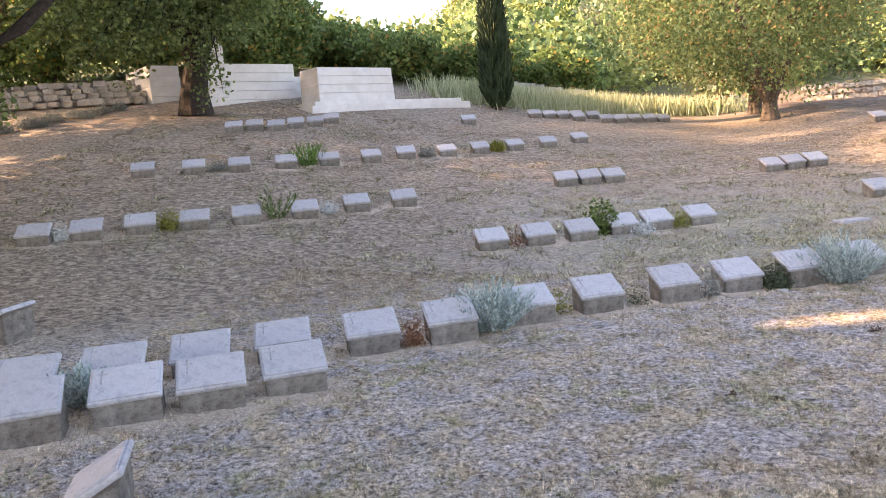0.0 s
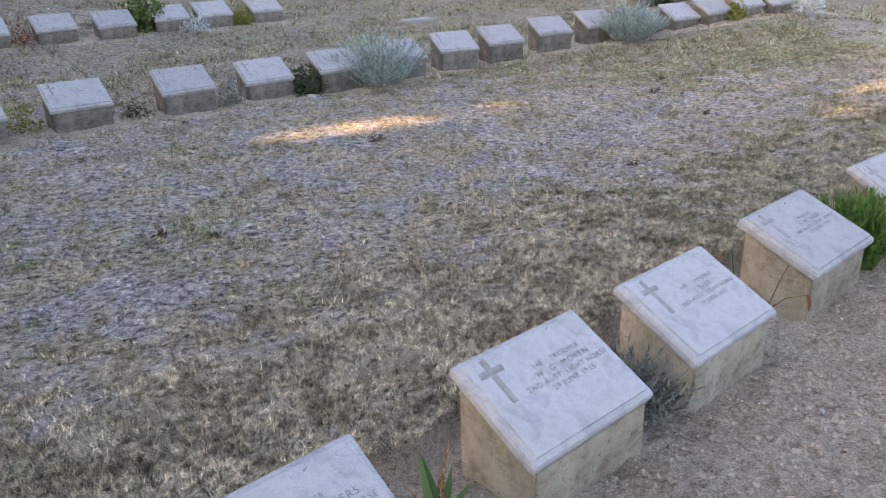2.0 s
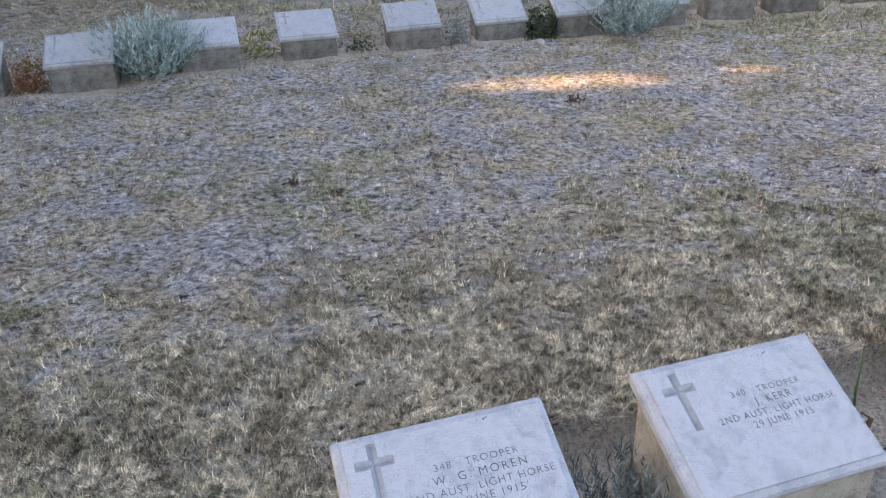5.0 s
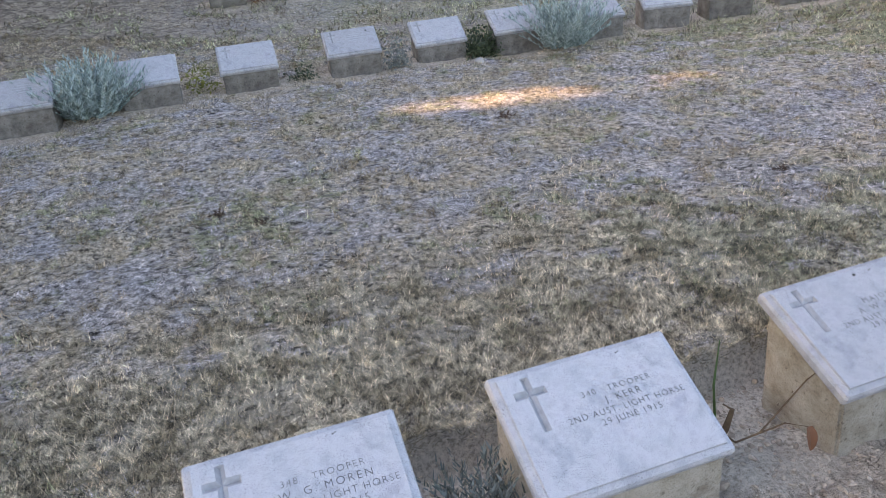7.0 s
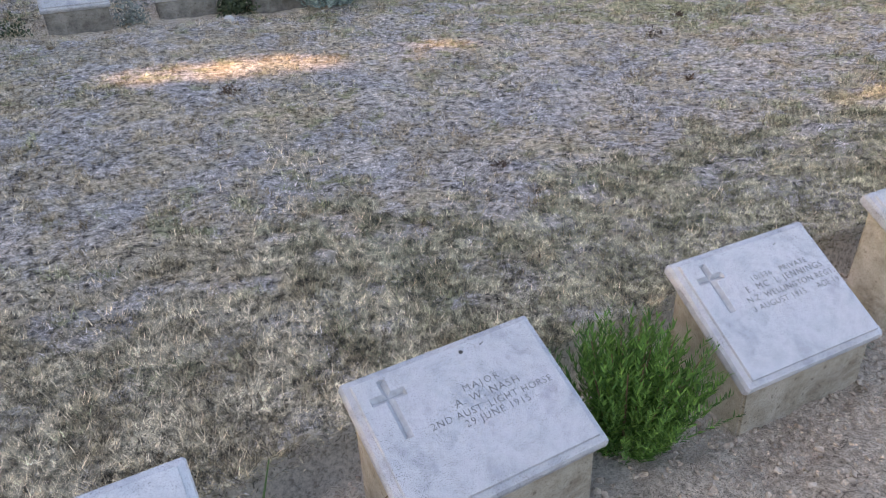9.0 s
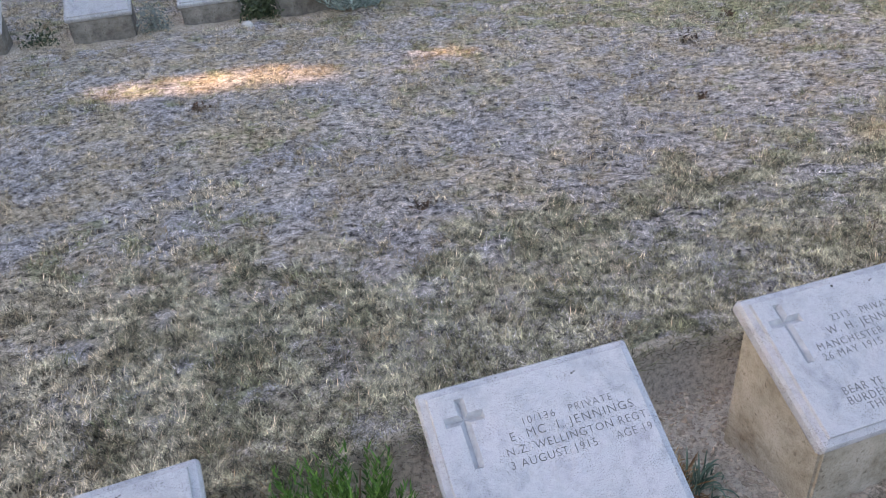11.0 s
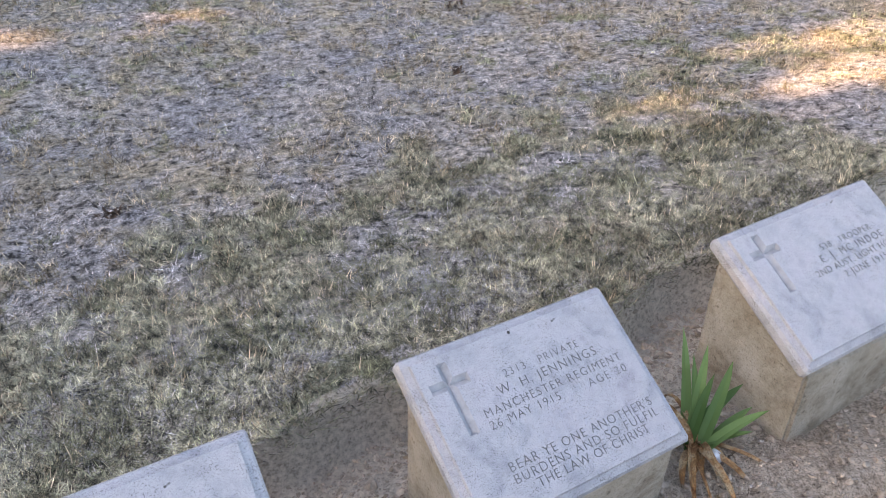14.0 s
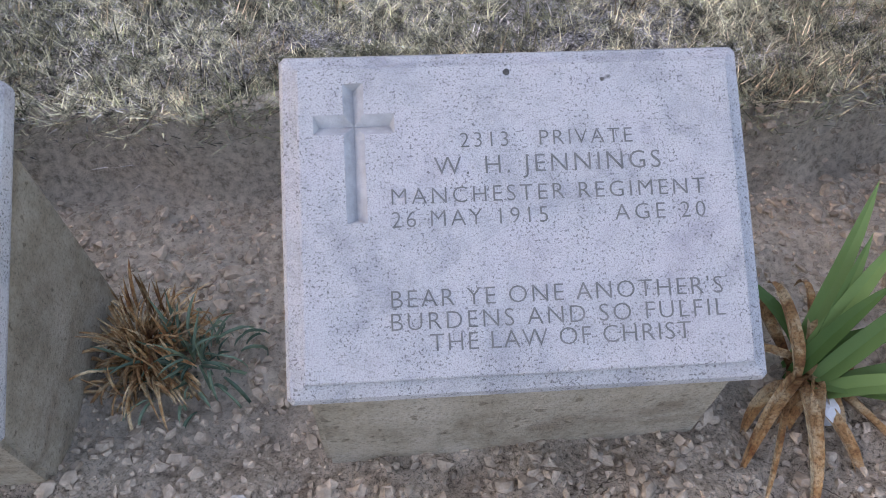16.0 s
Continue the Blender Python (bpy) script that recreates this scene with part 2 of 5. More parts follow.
    col = mix(nt, col, ramp(nt, noise_at(nt, 3.0, 8, 0.75), [(0.35, (0.07, 0.055, 0.035)), (0.5, (0.21, 0.14, 0.095)), (0.65, (0.38, 0.27, 0.19))]), attribute(nt, "bank"))
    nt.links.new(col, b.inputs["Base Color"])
    bump(nt, b, noise_at(nt, 55, 9, 0.8), 1.0, 0.022)
    return m


def stone_material(name, k):
    m, nt, b = mat(name, 0.78)
    big = ramp(nt, noise_at(nt, 8, 7, 0.65), [(0.34, (0.40 * k, 0.395 * k, 0.40 * k)), (0.48, (0.54 * k, 0.525 * k, 0.51 * k)), (0.58, (0.56 * k, 0.535 * k, 0.525 * k)), (0.70, (0.45 * k, 0.425 * k, 0.43 * k))])
    fleck = ramp(nt, noise_at(nt, 330, 2, 0.5), [(0.35, (0.34, 0.33, 0.32)), (0.44, (1, 1, 1))])
    where = ramp(nt, noise_at(nt, 21, 6, 0.7), [(0.42, (0.25, 0.25, 0.25)), (0.56, (1, 1, 1))])
    c = mix(nt, big, mix(nt, (1, 1, 1), fleck, where), 0.85, "MULTIPLY")
    cloud = ramp(nt, noise_at(nt, 38, 7, 0.75), [(0.38, (0.86, 0.855, 0.86)), (0.52, (1, 1, 1))])
    c = mix(nt, c, cloud, 0.9, "MULTIPLY")
    grit = ramp(nt, noise_at(nt, 620, 3, 0.7), [(0.36, (0.66, 0.65, 0.64)), (0.50, (1, 1, 1)), (0.64, (1.10, 1.10, 1.10))])
    c = mix(nt, c, grit, 0.9, "MULTIPLY")
    hole = ramp(nt, noise_at(nt, 24, 2, 0.4), [(0.235, (0.22, 0.21, 0.19)), (0.25, (1, 1, 1))])
    c = mix(nt, c, hole, 1.0, "MULTIPLY")
    tone = ramp(nt, rnd(nt), [(0.0, (0.84, 0.835, 0.83)), (1.0, (1, 1, 1))])
    nt.links.new(mix(nt, c, tone, 1.0, "MULTIPLY"), b.inputs["Base Color"])
    bump(nt, b, noise_at(nt, 130, 7, 0.8), 0.6, 0.006)
    return m


def concrete_material(name, lo, mid, hi):
    m, nt, b = mat(name, 0.94)
    c = ramp(nt, noise_at(nt, 11, 8, 0.72), [(0.32, lo), (0.48, mid), (0.66, hi)])
    grain = ramp(nt, noise_at(nt, 210, 5, 0.75), [(0.36, (0.55, 0.53, 0.50)), (0.47, (1, 1, 1)), (0.64, (1.18, 1.16, 1.12))])
    c = mix(nt, c, grain, 0.75, "MULTIPLY")
    pit = ramp(nt, noise_at(nt, 60, 3, 0.5), [(0.30, (0.35, 0.32, 0.28)), (0.345, (1, 1, 1))])
    c = mix(nt, c, pit, 0.6, "MULTIPLY")
    co = nt.nodes.new("ShaderNodeTexCoord")
    mp = nt.nodes.new("ShaderNodeMapping")
    mp.inputs["Scale"].default_value = (3.0, 3.0, 7.0)
    nt.links.new(co.outputs["Object"], mp.inputs["Vector"])
    band = nd(nt, "ShaderNodeTexNoise", Scale=1.6, Detail=7.0, Roughness=0.65)
    nt.links.new(mp.outputs[0], band.inputs["Vector"])
    c = mix(nt, c, ramp(nt, band.outputs["Fac"], [(0.53, (1, 1, 1)), (0.66, (0.55, 0.50, 0.46))]), 0.8, "MULTIPLY")
    tone = ramp(nt, rnd(nt), [(0.0, (0.80, 0.79, 0.78)), (1.0, (1, 1, 1))])
    nt.links.new(mix(nt, c, tone, 1.0, "MULTIPLY"), b.inputs["Base Color"])
    bump(nt, b, noise_at(nt, 75, 8, 0.8), 0.8, 0.014)
    return m


def leaf_material(name, dark, light, how="island", rough=0.6, trans=0.0, odd=None):
    m, nt, b = mat(name, rough)
    c = ramp(nt, rnd(nt, how), [(0.0, dark), (0.9, light), (0.93, odd or light)])
    nt.links.new(c, b.inputs["Base Color"])
    if trans:
        t = nt.nodes.new("ShaderNodeBsdfTranslucent")
        nt.links.new(c, t.inputs[0])
        s = nt.nodes.new("ShaderNodeMixShader")
        s.inputs[0].default_value = trans
        nt.links.new(b.outputs[0], s.inputs[1])
        nt.links.new(t.outputs[0], s.inputs[2])
        nt.links.new(s.outputs[0], nt.nodes["Material Output"].inputs[0])
    return m


def blade_material(name, lo, hi, scale, rough=0.85, gap_shade=0.12, peak=1.9):
    """Dead grass: tone drifts over the lawn in patches and a little from blade to blade."""
    m, nt, b = mat(name, rough)
    c = ramp(nt, noise_at(nt, scale, 5, 0.65), [(0.42, lo), (0.58, hi)])
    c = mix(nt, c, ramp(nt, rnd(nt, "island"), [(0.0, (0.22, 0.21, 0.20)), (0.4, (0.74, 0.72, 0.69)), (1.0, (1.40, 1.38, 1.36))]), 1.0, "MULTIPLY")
    # low stop darkens blades in patches, painting the shade between tufts
    wisp = ramp(nt, noise_at(nt, 27, 8, 0.8), [(0.40, (gap_shade, gap_shade * 0.97, gap_shade * 0.94)), (0.49, (0.85, 0.84, 0.83)), (0.59, (peak, peak * 0.99, peak * 0.97))])
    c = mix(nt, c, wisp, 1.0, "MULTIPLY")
    nt.links.new(c, b.inputs["Base Color"])
    return m


def withered_material():
    """Dead leaves: rust brown to straw along each leaf, with fine dark fibres."""
    m, nt, b = mat("withered_leaves", 0.75)
    c = ramp(nt, noise_at(nt, 26, 5, 0.65), [(0.36, (0.21, 0.085, 0.03)), (0.49, (0.46, 0.27, 0.12)), (0.60, (0.70, 0.54, 0.33))])
    c = mix(nt, c, ramp(nt, noise_at(nt, 260, 3, 0.6), [(0.38, (0.45, 0.42, 0.40)), (0.52, (1, 1, 1))]), 0.8, "MULTIPLY")
    nt.links.new(mix(nt, c, ramp(nt, rnd(nt, "island"), [(0.0, (0.55, 0.50, 0.46)), (1.0, (1.15, 1.12, 1.08))]), 1.0, "MULTIPLY"), b.inputs["Base Color"])
    bump(nt, b, noise_at(nt, 160, 4, 0.7), 0.6, 0.004)
    return m


def bark_material(name, k):
    m, nt, b = mat(name, 0.95)
    c = ramp(nt, noise_at(nt, 14, 7, 0.7), [(0.3, (0.05 * k, 0.04 * k, 0.03 * k)), (0.55, (0.14 * k, 0.11 * k, 0.085 * k)), (0.8, (0.24 * k, 0.20 * k, 0.16 * k))])
    nt.links.new(c, b.inputs["Base Color"])
    bump(nt, b, noise_at(nt, 20, 6, 0.7), 0.8, 0.05)
    return m


def plain(name, lo, hi, scale, rough=0.9):
    m, nt, b = mat(name, rough)
    nt.links.new(ramp(nt, noise_at(nt, scale, 5, 0.65), [(0.3, lo), (0.7, hi)]), b.inputs["Base Color"])
    bump(nt, b, noise_at(nt, scale * 5, 5, 0.7), 0.4, 0.02)
    return m


# second bark is the first darkened, neighbouring trees' shade put into its colour
M_GROUND, M_BARK, M_BARK_SHADED = ground_material(), bark_material("bark", 1.0), bark_material("shaded_bark", 0.35)
M_STONE, M_STONE_OLD = stone_material("pale_limestone", 1.0), stone_material("greyed_limestone", 0.87)
M_CONC = concrete_material("weathered_concrete", (0.31, 0.255, 0.18), (0.49, 0.42, 0.315), (0.62, 0.55, 0.44))
# darker, greyer concrete for the blocks of the farther rows
M_CONC_GREY = concrete_material("dark_grey_concrete", (0.11, 0.095, 0.078), (0.20, 0.178, 0.15), (0.30, 0.27, 0.23))
M_WORN = plain("worn_lettering", (0.36, 0.35, 0.34), (0.48, 0.465, 0.45), 120)
# darker stone for the cross faces, painting in the shade of the valley
M_CROSS = plain("shaded_cut_stone", (0.31, 0.30, 0.29), (0.46, 0.445, 0.43), 40)
# dark letter colour that paints in the shade of the incised strokes
M_CUT_SHADE = plain("shade_in_the_lettering", (0.13, 0.125, 0.115), (0.23, 0.22, 0.205), 60)
M_PIT = plain("dark_pit", (0.05, 0.045, 0.04), (0.10, 0.09, 0.08), 80)
M_MONUMENT = plain("dressed_limestone", (0.60, 0.57, 0.52), (0.74, 0.71, 0.66), 2.5, 0.85)
M_RUBBLE = plain("rubble_stone", (0.30, 0.27, 0.23), (0.56, 0.52, 0.46), 5.0)
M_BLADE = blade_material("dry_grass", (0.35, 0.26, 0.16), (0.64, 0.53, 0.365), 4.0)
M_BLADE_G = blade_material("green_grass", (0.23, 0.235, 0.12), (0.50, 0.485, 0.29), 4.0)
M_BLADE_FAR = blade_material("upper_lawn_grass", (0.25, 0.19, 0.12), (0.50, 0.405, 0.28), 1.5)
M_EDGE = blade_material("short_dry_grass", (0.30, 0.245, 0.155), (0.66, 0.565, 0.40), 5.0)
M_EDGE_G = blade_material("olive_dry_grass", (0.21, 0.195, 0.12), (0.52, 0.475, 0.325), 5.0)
M_TREE = leaf_material("tree_leaves", (0.07, 0.105, 0.035), (0.22, 0.28, 0.10), trans=0.5)
M_THICKET = leaf_material("thicket_leaves", (0.07, 0.12, 0.035), (0.24, 0.33, 0.10), trans=0.45, odd=(0.42, 0.30, 0.08))
M_TREE_W = leaf_material("sunlit_tree_leaves", (0.09, 0.14, 0.05), (0.27, 0.35, 0.155), trans=0.5, odd=(0.38, 0.26, 0.12))
M_CYPRESS = leaf_material("cypress_scales", (0.02, 0.035, 0.016), (0.05, 0.075, 0.03))
SCRUB = [leaf_material("light_green_scrub", (0.11, 0.17, 0.055), (0.30, 0.39, 0.14), trans=0.25),
         leaf_material("yellow_green_scrub", (0.17, 0.205, 0.055), (0.40, 0.44, 0.15), trans=0.25),
         leaf_material("grey_olive_scrub", (0.18, 0.205, 0.115), (0.38, 0.41, 0.25), trans=0.3),
         leaf_material("deep_green_scrub", (0.05, 0.095, 0.035), (0.13, 0.20, 0.065), trans=0.4)]
M_GREY = leaf_material("silver_foliage", (0.15, 0.20, 0.18), (0.44, 0.51, 0.46))
M_DARK = leaf_material("dark_box_leaves", (0.025, 0.035, 0.018), (0.075, 0.095, 0.045))
M_ROSE = leaf_material("rosemary_needles", (0.03, 0.08, 0.012), (0.14, 0.26, 0.05), trans=0.2)
M_OLIVE = leaf_material("olive_foliage", (0.10, 0.11, 0.02), (0.28, 0.27, 0.055))
M_RUST = leaf_material("rust_brown_dry_foliage", (0.11, 0.04, 0.02), (0.28, 0.13, 0.06))
M_DEAD = leaf_material("dark_dead_leaves", (0.035, 0.022, 0.014), (0.13, 0.075, 0.045))
M_WHITE = leaf_material("white_woolly_foliage", (0.30, 0.32, 0.30), (0.62, 0.64, 0.60))
M_HERB = leaf_material("green_herb_leaves", (0.04, 0.075, 0.02), (0.15, 0.21, 0.055), trans=0.2)
M_LAVENDER = leaf_material("lavender_foliage", (0.10, 0.11, 0.09), (0.27, 0.28, 0.24))
M_TALL = leaf_material("tall_seeding_grass", (0.28, 0.33, 0.16), (0.56, 0.58, 0.38), trans=0.3)
M_IRIS = leaf_material("iris_leaves", (0.06, 0.12, 0.03), (0.16, 0.25, 0.08), "object", trans=0.2)
M_WITHER = withered_material()
M_PEBBLE = leaf_material("pebbles", (0.22, 0.18, 0.135), (0.50, 0.44, 0.37), rough=0.9)
M_TUFT = leaf_material("dark_blue_green_blades", (0.05, 0.085, 0.055), (0.17, 0.22, 0.14))
M_TWIG = plain("twig_bark", (0.10, 0.06, 0.035), (0.20, 0.13, 0.07), 30)


# ---- mesh helpers ----
def link_mesh(name, verts, faces, material, parent=None, smooth=False):
    me = bpy.data.meshes.new(name)
    me.from_pydata(verts, [], faces)
    me.materials.append(material)
    if smooth:
        me.polygons.foreach_set("use_smooth", [True] * len(me.polygons))
    me.update()
    ob = new(name, me)
    ob.parent = parent
    return ob


def fast_mesh(name, co, size, material):
    """co: (n * size, 3) corners, each run of `size` one face."""
    n = len(co) // size
    me = bpy.data.meshes.new(name)
    me.vertices.add(len(co))
    me.vertices.foreach_set("co", np.ascontiguousarray(co, dtype=np.float32).ravel())
    me.loops.add(len(co))
    me.loops.foreach_set("vertex_index", np.arange(len(co), dtype=np.int32))
    me.polygons.add(n)
    me.polygons.foreach_set("loop_start", np.arange(0, n * size, size, dtype=np.int32))
    me.polygons.foreach_set("loop_total", np.full(n, size, dtype=np.int32))
    me.materials.append(material)
    me.update(calc_edges=True)
    me.validate()
    return me


def part(name, bm, material, parent, label=""):
    me = bpy.data.meshes.new(name)
    bm.to_mesh(me)
    bm.free()
    me.materials.append(material)
    ob = new(name, me)
    ob.parent = parent
    if label:
        ob["label"] = label
    return ob


def box_bm(x0, x1, y0, y1, z0, z1, bev=0.0):
    bm = bmesh.new()
    bmesh.ops.create_cube(bm, size=1)
    for v in bm.verts:
        v.co = Vector((x0 if v.co.x < 0 else x1, y0 if v.co.y < 0 else y1, z0 if v.co.z < 0 else z1))
    if bev:
        bmesh.ops.bevel(bm, geom=bm.edges[:], offset=bev, segments=2, affect="EDGES")
    return bm


def tube(bm, pts, radii, sides=8):
    """A tapered tube along a line of points."""
    rings = []
    for i, p in enumerate(pts):
        d = (pts[min(i + 1, len(pts) - 1)] - pts[max(i - 1, 0)]).normalized()
        a = d.orthogonal().normalized()
        b = d.cross(a)
        rings.append([bm.verts.new(p + (a * math.cos(k * math.tau / sides) + b * math.sin(k * math.tau / sides)) * radii[i]) for k in range(sides)])
    for r0, r1 in zip(rings, rings[1:]):
        for k in range(sides):
            bm.faces.new((r0[k], r0[(k + 1) % sides], r1[(k + 1) % sides], r1[k]))
    bm.faces.new(rings[-1])
    bm.faces.new(rings[0][::-1])


def leaves(rng, centers, spread, per, length, width, up=0.0):
    """Corners of folded four-sided leaves scattered round the centers."""
    n = len(centers) * per
    c = np.repeat(centers, per, axis=0) + rng.normal(size=(n, 3)) * spread
    d = rng.normal(size=(n, 3))
    d[:, 2] += up
    d /= np.linalg.norm(d, axis=1)[:, None]
    s = np.cross(d, rng.normal(size=(n, 3)))
    s /= np.linalg.norm(s, axis=1)[:, None] + 1e-9
    k = rng.uniform(0.6, 1.3, (n, 1))
    L, W = d * length * k, s * width * k * 0.5
    return np.stack((c, c + L * 0.45 + W, c + L, c + L * 0.45 - W), axis=1).reshape(-1, 3)


def spikes(rng, base, direc, length, width, droop=0.0):
    """Narrow two-piece blades: base points, directions, lengths."""
    n = len(base)
    s = np.cross(direc, rng.normal(size=(n, 3)))
    s /= np.linalg.norm(s, axis=1)[:, None] + 1e-9
    s *= width[:, None] * 0.5
    L = direc * length[:, None]
    tip = base + L
    tip[:, 2] -= droop * length
    midp = base + L * 0.55
    return np.stack((base - s, base + s, midp + s * 0.8, tip, midp - s * 0.8), axis=1).reshape(-1, 3)


# ---- ground ----
def grid_lines(a, b, fine, far):
    inner = np.arange(a, b + 1e-6, fine)
    out, d, v = [], fine, b
    while v < far:
        d = min(d * 1.13, 60)
        v += d
        out.append(v)
    low, d, v = [], fine, a
    while v > -far:
        d = min(d * 1.13, 60)
        v -= d
        low.append(v)
    return np.array(low[::-1] + list(inner) + out)


def build_ground():
    gx, gy = grid_lines(-3.5, 9.5, 0.03, 1500), grid_lines(2.0, 10.0, 0.03, 1500)
    X, Y = np.meshgrid(gx, gy)
    x, y = X.ravel(), Y.ravel()
    z = ground_z(x, y)
    b = bed(x, y)
    near = (np.abs(x - 3) < 9) & (np.abs(y - 5) < 8)
    rough = np.zeros(len(x))
    idx = np.nonzero(near)[0]
    for i in idx:
        p = Vector((x[i] * 1.0, y[i] * 1.0, 0.0))
        rough[i] = 0.012 * noise.noise(p * 3.1) + 0.013 * noise.noise(p * 8.0) + (0.009 + 0.012 * b[i]) * noise.noise(p * 19.0) + 0.012 * b[i] * noise.noise(p * 37.0)
    z = z + rough
    nx, ny = len(gx), len(gy)
    me = bpy.data.meshes.new("ground")
    co = np.stack((x, y, z), axis=1)
    me.vertices.add(len(co))
    me.vertices.foreach_set("co", co.astype(np.float32).ravel())
    i = (np.arange(ny - 1)[:, None] * nx + np.arange(nx - 1)[None, :]).ravel()
    quads = np.stack((i, i + 1, i + nx + 1, i + nx), axis=1).astype(np.int32)
    me.loops.add(quads.size)
    me.loops.foreach_set("vertex_index", quads.ravel())
    me.polygons.add(len(quads))
    me.polygons.foreach_set("loop_start", np.arange(0, quads.size, 4, dtype=np.int32))
    me.polygons.foreach_set("loop_total", np.full(len(quads), 4, dtype=np.int32))
    me.polygons.foreach_set("use_smooth", np.ones(len(quads), dtype=bool))
    me.materials.append(M_GROUND)
    me.update(calc_edges=True)
    strips = bed(x, y, 0.045)
    for pts in (ROW_C, ROW_D, ROW_E, ROW_J, ROW_K, ROW_L, ROW_G):
        for px, py in pts:
            d = np.hypot((x - px) * 0.75, y - py + 0.05)
            strips = np.maximum(strips, (0.85 if pts in (ROW_C, ROW_D, ROW_E) else 0.6) * (1 - step(d, 0.25, 0.5)))
    u, v = row_uv(x, y)
    strips = np.maximum(strips, 0.62 * step(-v, 0.3, 0.6) * step(u + 1.5, 0, 1.0) * step(v + 4.5, 0, 1))
    wood = step(y + 1.5 * np.clip(-x, 0, 8), 46, 50) + step(-x, 17, 20) * step(y, 24, 26)
    # dry: brown upper lawn, widened leftwards to paint in the trees' shade
    for name, val in (("straw", straw_field(x, y)), ("green", green_field(x, y)), ("soil", np.clip(strips, 0, 1)), ("dry", step(y + 0.9 * np.clip(-x, 0, 5), 9.4, 12.0) * (0.95 - 0.75 * step(x, -3, 1.5) * step(y, 10.4, 11.8) * step(20 - y, 0, 5))), ("pale_strip", step(v, -0.34, -0.14) * step(0.32 - v, 0, 0.05) * step(u, 0.5, 1.5)), ("wood", np.clip(wood, 0, 1)), ("bank", step(x, 7.6, 9) * step(y + 0.9 * np.clip(x - 8.5, 0, 5), 32, 33.5) * step(46 - y, 0, 2))):
        at = me.attributes.new(name, "FLOAT", "POINT")
        at.data.foreach_set("value", val.astype(np.float32))
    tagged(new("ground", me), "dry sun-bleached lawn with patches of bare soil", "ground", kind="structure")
    return gx, gy, rough.reshape(ny, nx)


GRID_X, GRID_Y, GRID_R = build_ground()


def relief(x, y):
    """Height of the small bumps of the ground."""
    i = np.clip(np.searchsorted(GRID_X, x) - 1, 0, len(GRID_X) - 2)
    j = np.clip(np.searchsorted(GRID_Y, y) - 1, 0, len(GRID_Y) - 2)
    p, q = (x - GRID_X[i]) / (GRID_X[i + 1] - GRID_X[i]), (y - GRID_Y[j]) / (GRID_Y[j + 1] - GRID_Y[j])
    return (GRID_R[j, i] * (1 - p) + GRID_R[j, i + 1] * p) * (1 - q) + (GRID_R[j + 1, i] * (1 - p) + GRID_R[j + 1, i + 1] * p) * q


# ---- grave markers ----
TILT = math.atan2(0.17, 0.33)
SLANT = 0.386


def tablet_bm(cross=True, hw=0.26, hl=SLANT / 2, cx=-0.177, bar=SLANT / 2 - 0.090):
    """A sloped stone slab, its panel proud of a chamfered margin, a Latin cross cut into the panel. x across, y up the slope, z out of the face."""
    bm = bmesh.new()
    m, th = 0.020, 0.052
    def ring(dx, dy, z, c=0.0004):
        pts = ((-dx, -dy + c), (-dx + c, -dy), (dx - c, -dy), (dx, -dy + c), (dx, dy - c), (dx - c, dy), (-dx + c, dy), (-dx, dy - c))
        return [bm.verts.new((px, py, z)) for px, py in pts]
    r = [ring(hw - 0.012, hl - 0.012, -th, 0.004), ring(hw - 0.003, hl - 0.003, -th + 0.004, 0.005), ring(hw, hl, -th + 0.012, 0.006), ring(hw, hl, -0.022, 0.006), ring(hw - 0.005, hl - 0.005, -0.0125, 0.005), ring(hw - m, hl - m, -0.008), ring(hw - m - 0.001, hl - m - 0.001, -0.001), ring(hw - m - 0.003, hl - m - 0.003, 0.0)]
    for a, b in zip(r, r[1:]):
        for k in range(8):
            bm.faces.new((a[k], a[(k + 1) % 8], b[(k + 1) % 8], b[k]))
    bm.faces.new(r[0][::-1])
    ex, ey = hw - m - 0.003, hl - m - 0.003
    if not cross:
        bm.faces.new(r[-1])
        return bm
    top, low, arm, w = bar + 0.046, bar - 0.109, 0.044, 0.0112
    xs = [-ex, cx - arm, cx - w, cx + w, cx + arm, ex]
    ys = [-ey, low, bar - w, bar + w, top, ey]
    sunk = {(2, 1), (2, 2), (2, 3), (1, 2), (3, 2)}
    cache = {}
    def v(i, j, z):
        key = (i, j, z)
        if key not in cache:
            cache[key] = bm.verts.new((xs[i], ys[j], z))
        return cache[key]
    for i in range(5):
        for j in range(5):
            if (i, j) not in sunk:
                bm.faces.new((v(i, j, 0.0), v(i + 1, j, 0.0), v(i + 1, j + 1, 0.0), v(i, j + 1, 0.0)))
    # the cross is cut to a valley: four arms that meet in the middle
    D = -0.011
    mid = bm.verts.new((cx, bar, D))
    for a, b, c, d, tip in ((v(2, 3, 0.0), v(3, 3, 0.0), v(3, 4, 0.0), v(2, 4, 0.0), (cx, top - w * 0.5, D)), (v(3, 2, 0.0), v(2, 2, 0.0), v(2, 1, 0.0), v(3, 1, 0.0), (cx, low + w * 0.5, D)),
                            (v(2, 2, 0.0), v(2, 3, 0.0), v(1, 3, 0.0), v(1, 2, 0.0), (cx - arm + w * 0.5, bar, D)), (v(3, 3, 0.0), v(3, 2, 0.0), v(4, 2, 0.0), v(4, 3, 0.0), (cx + arm - w * 0.5, bar, D))):
        end = bm.verts.new(tip)
        for f in ((a, mid, end, d), (mid, b, c, end), (end, c, d)):
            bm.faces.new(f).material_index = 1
    return bm


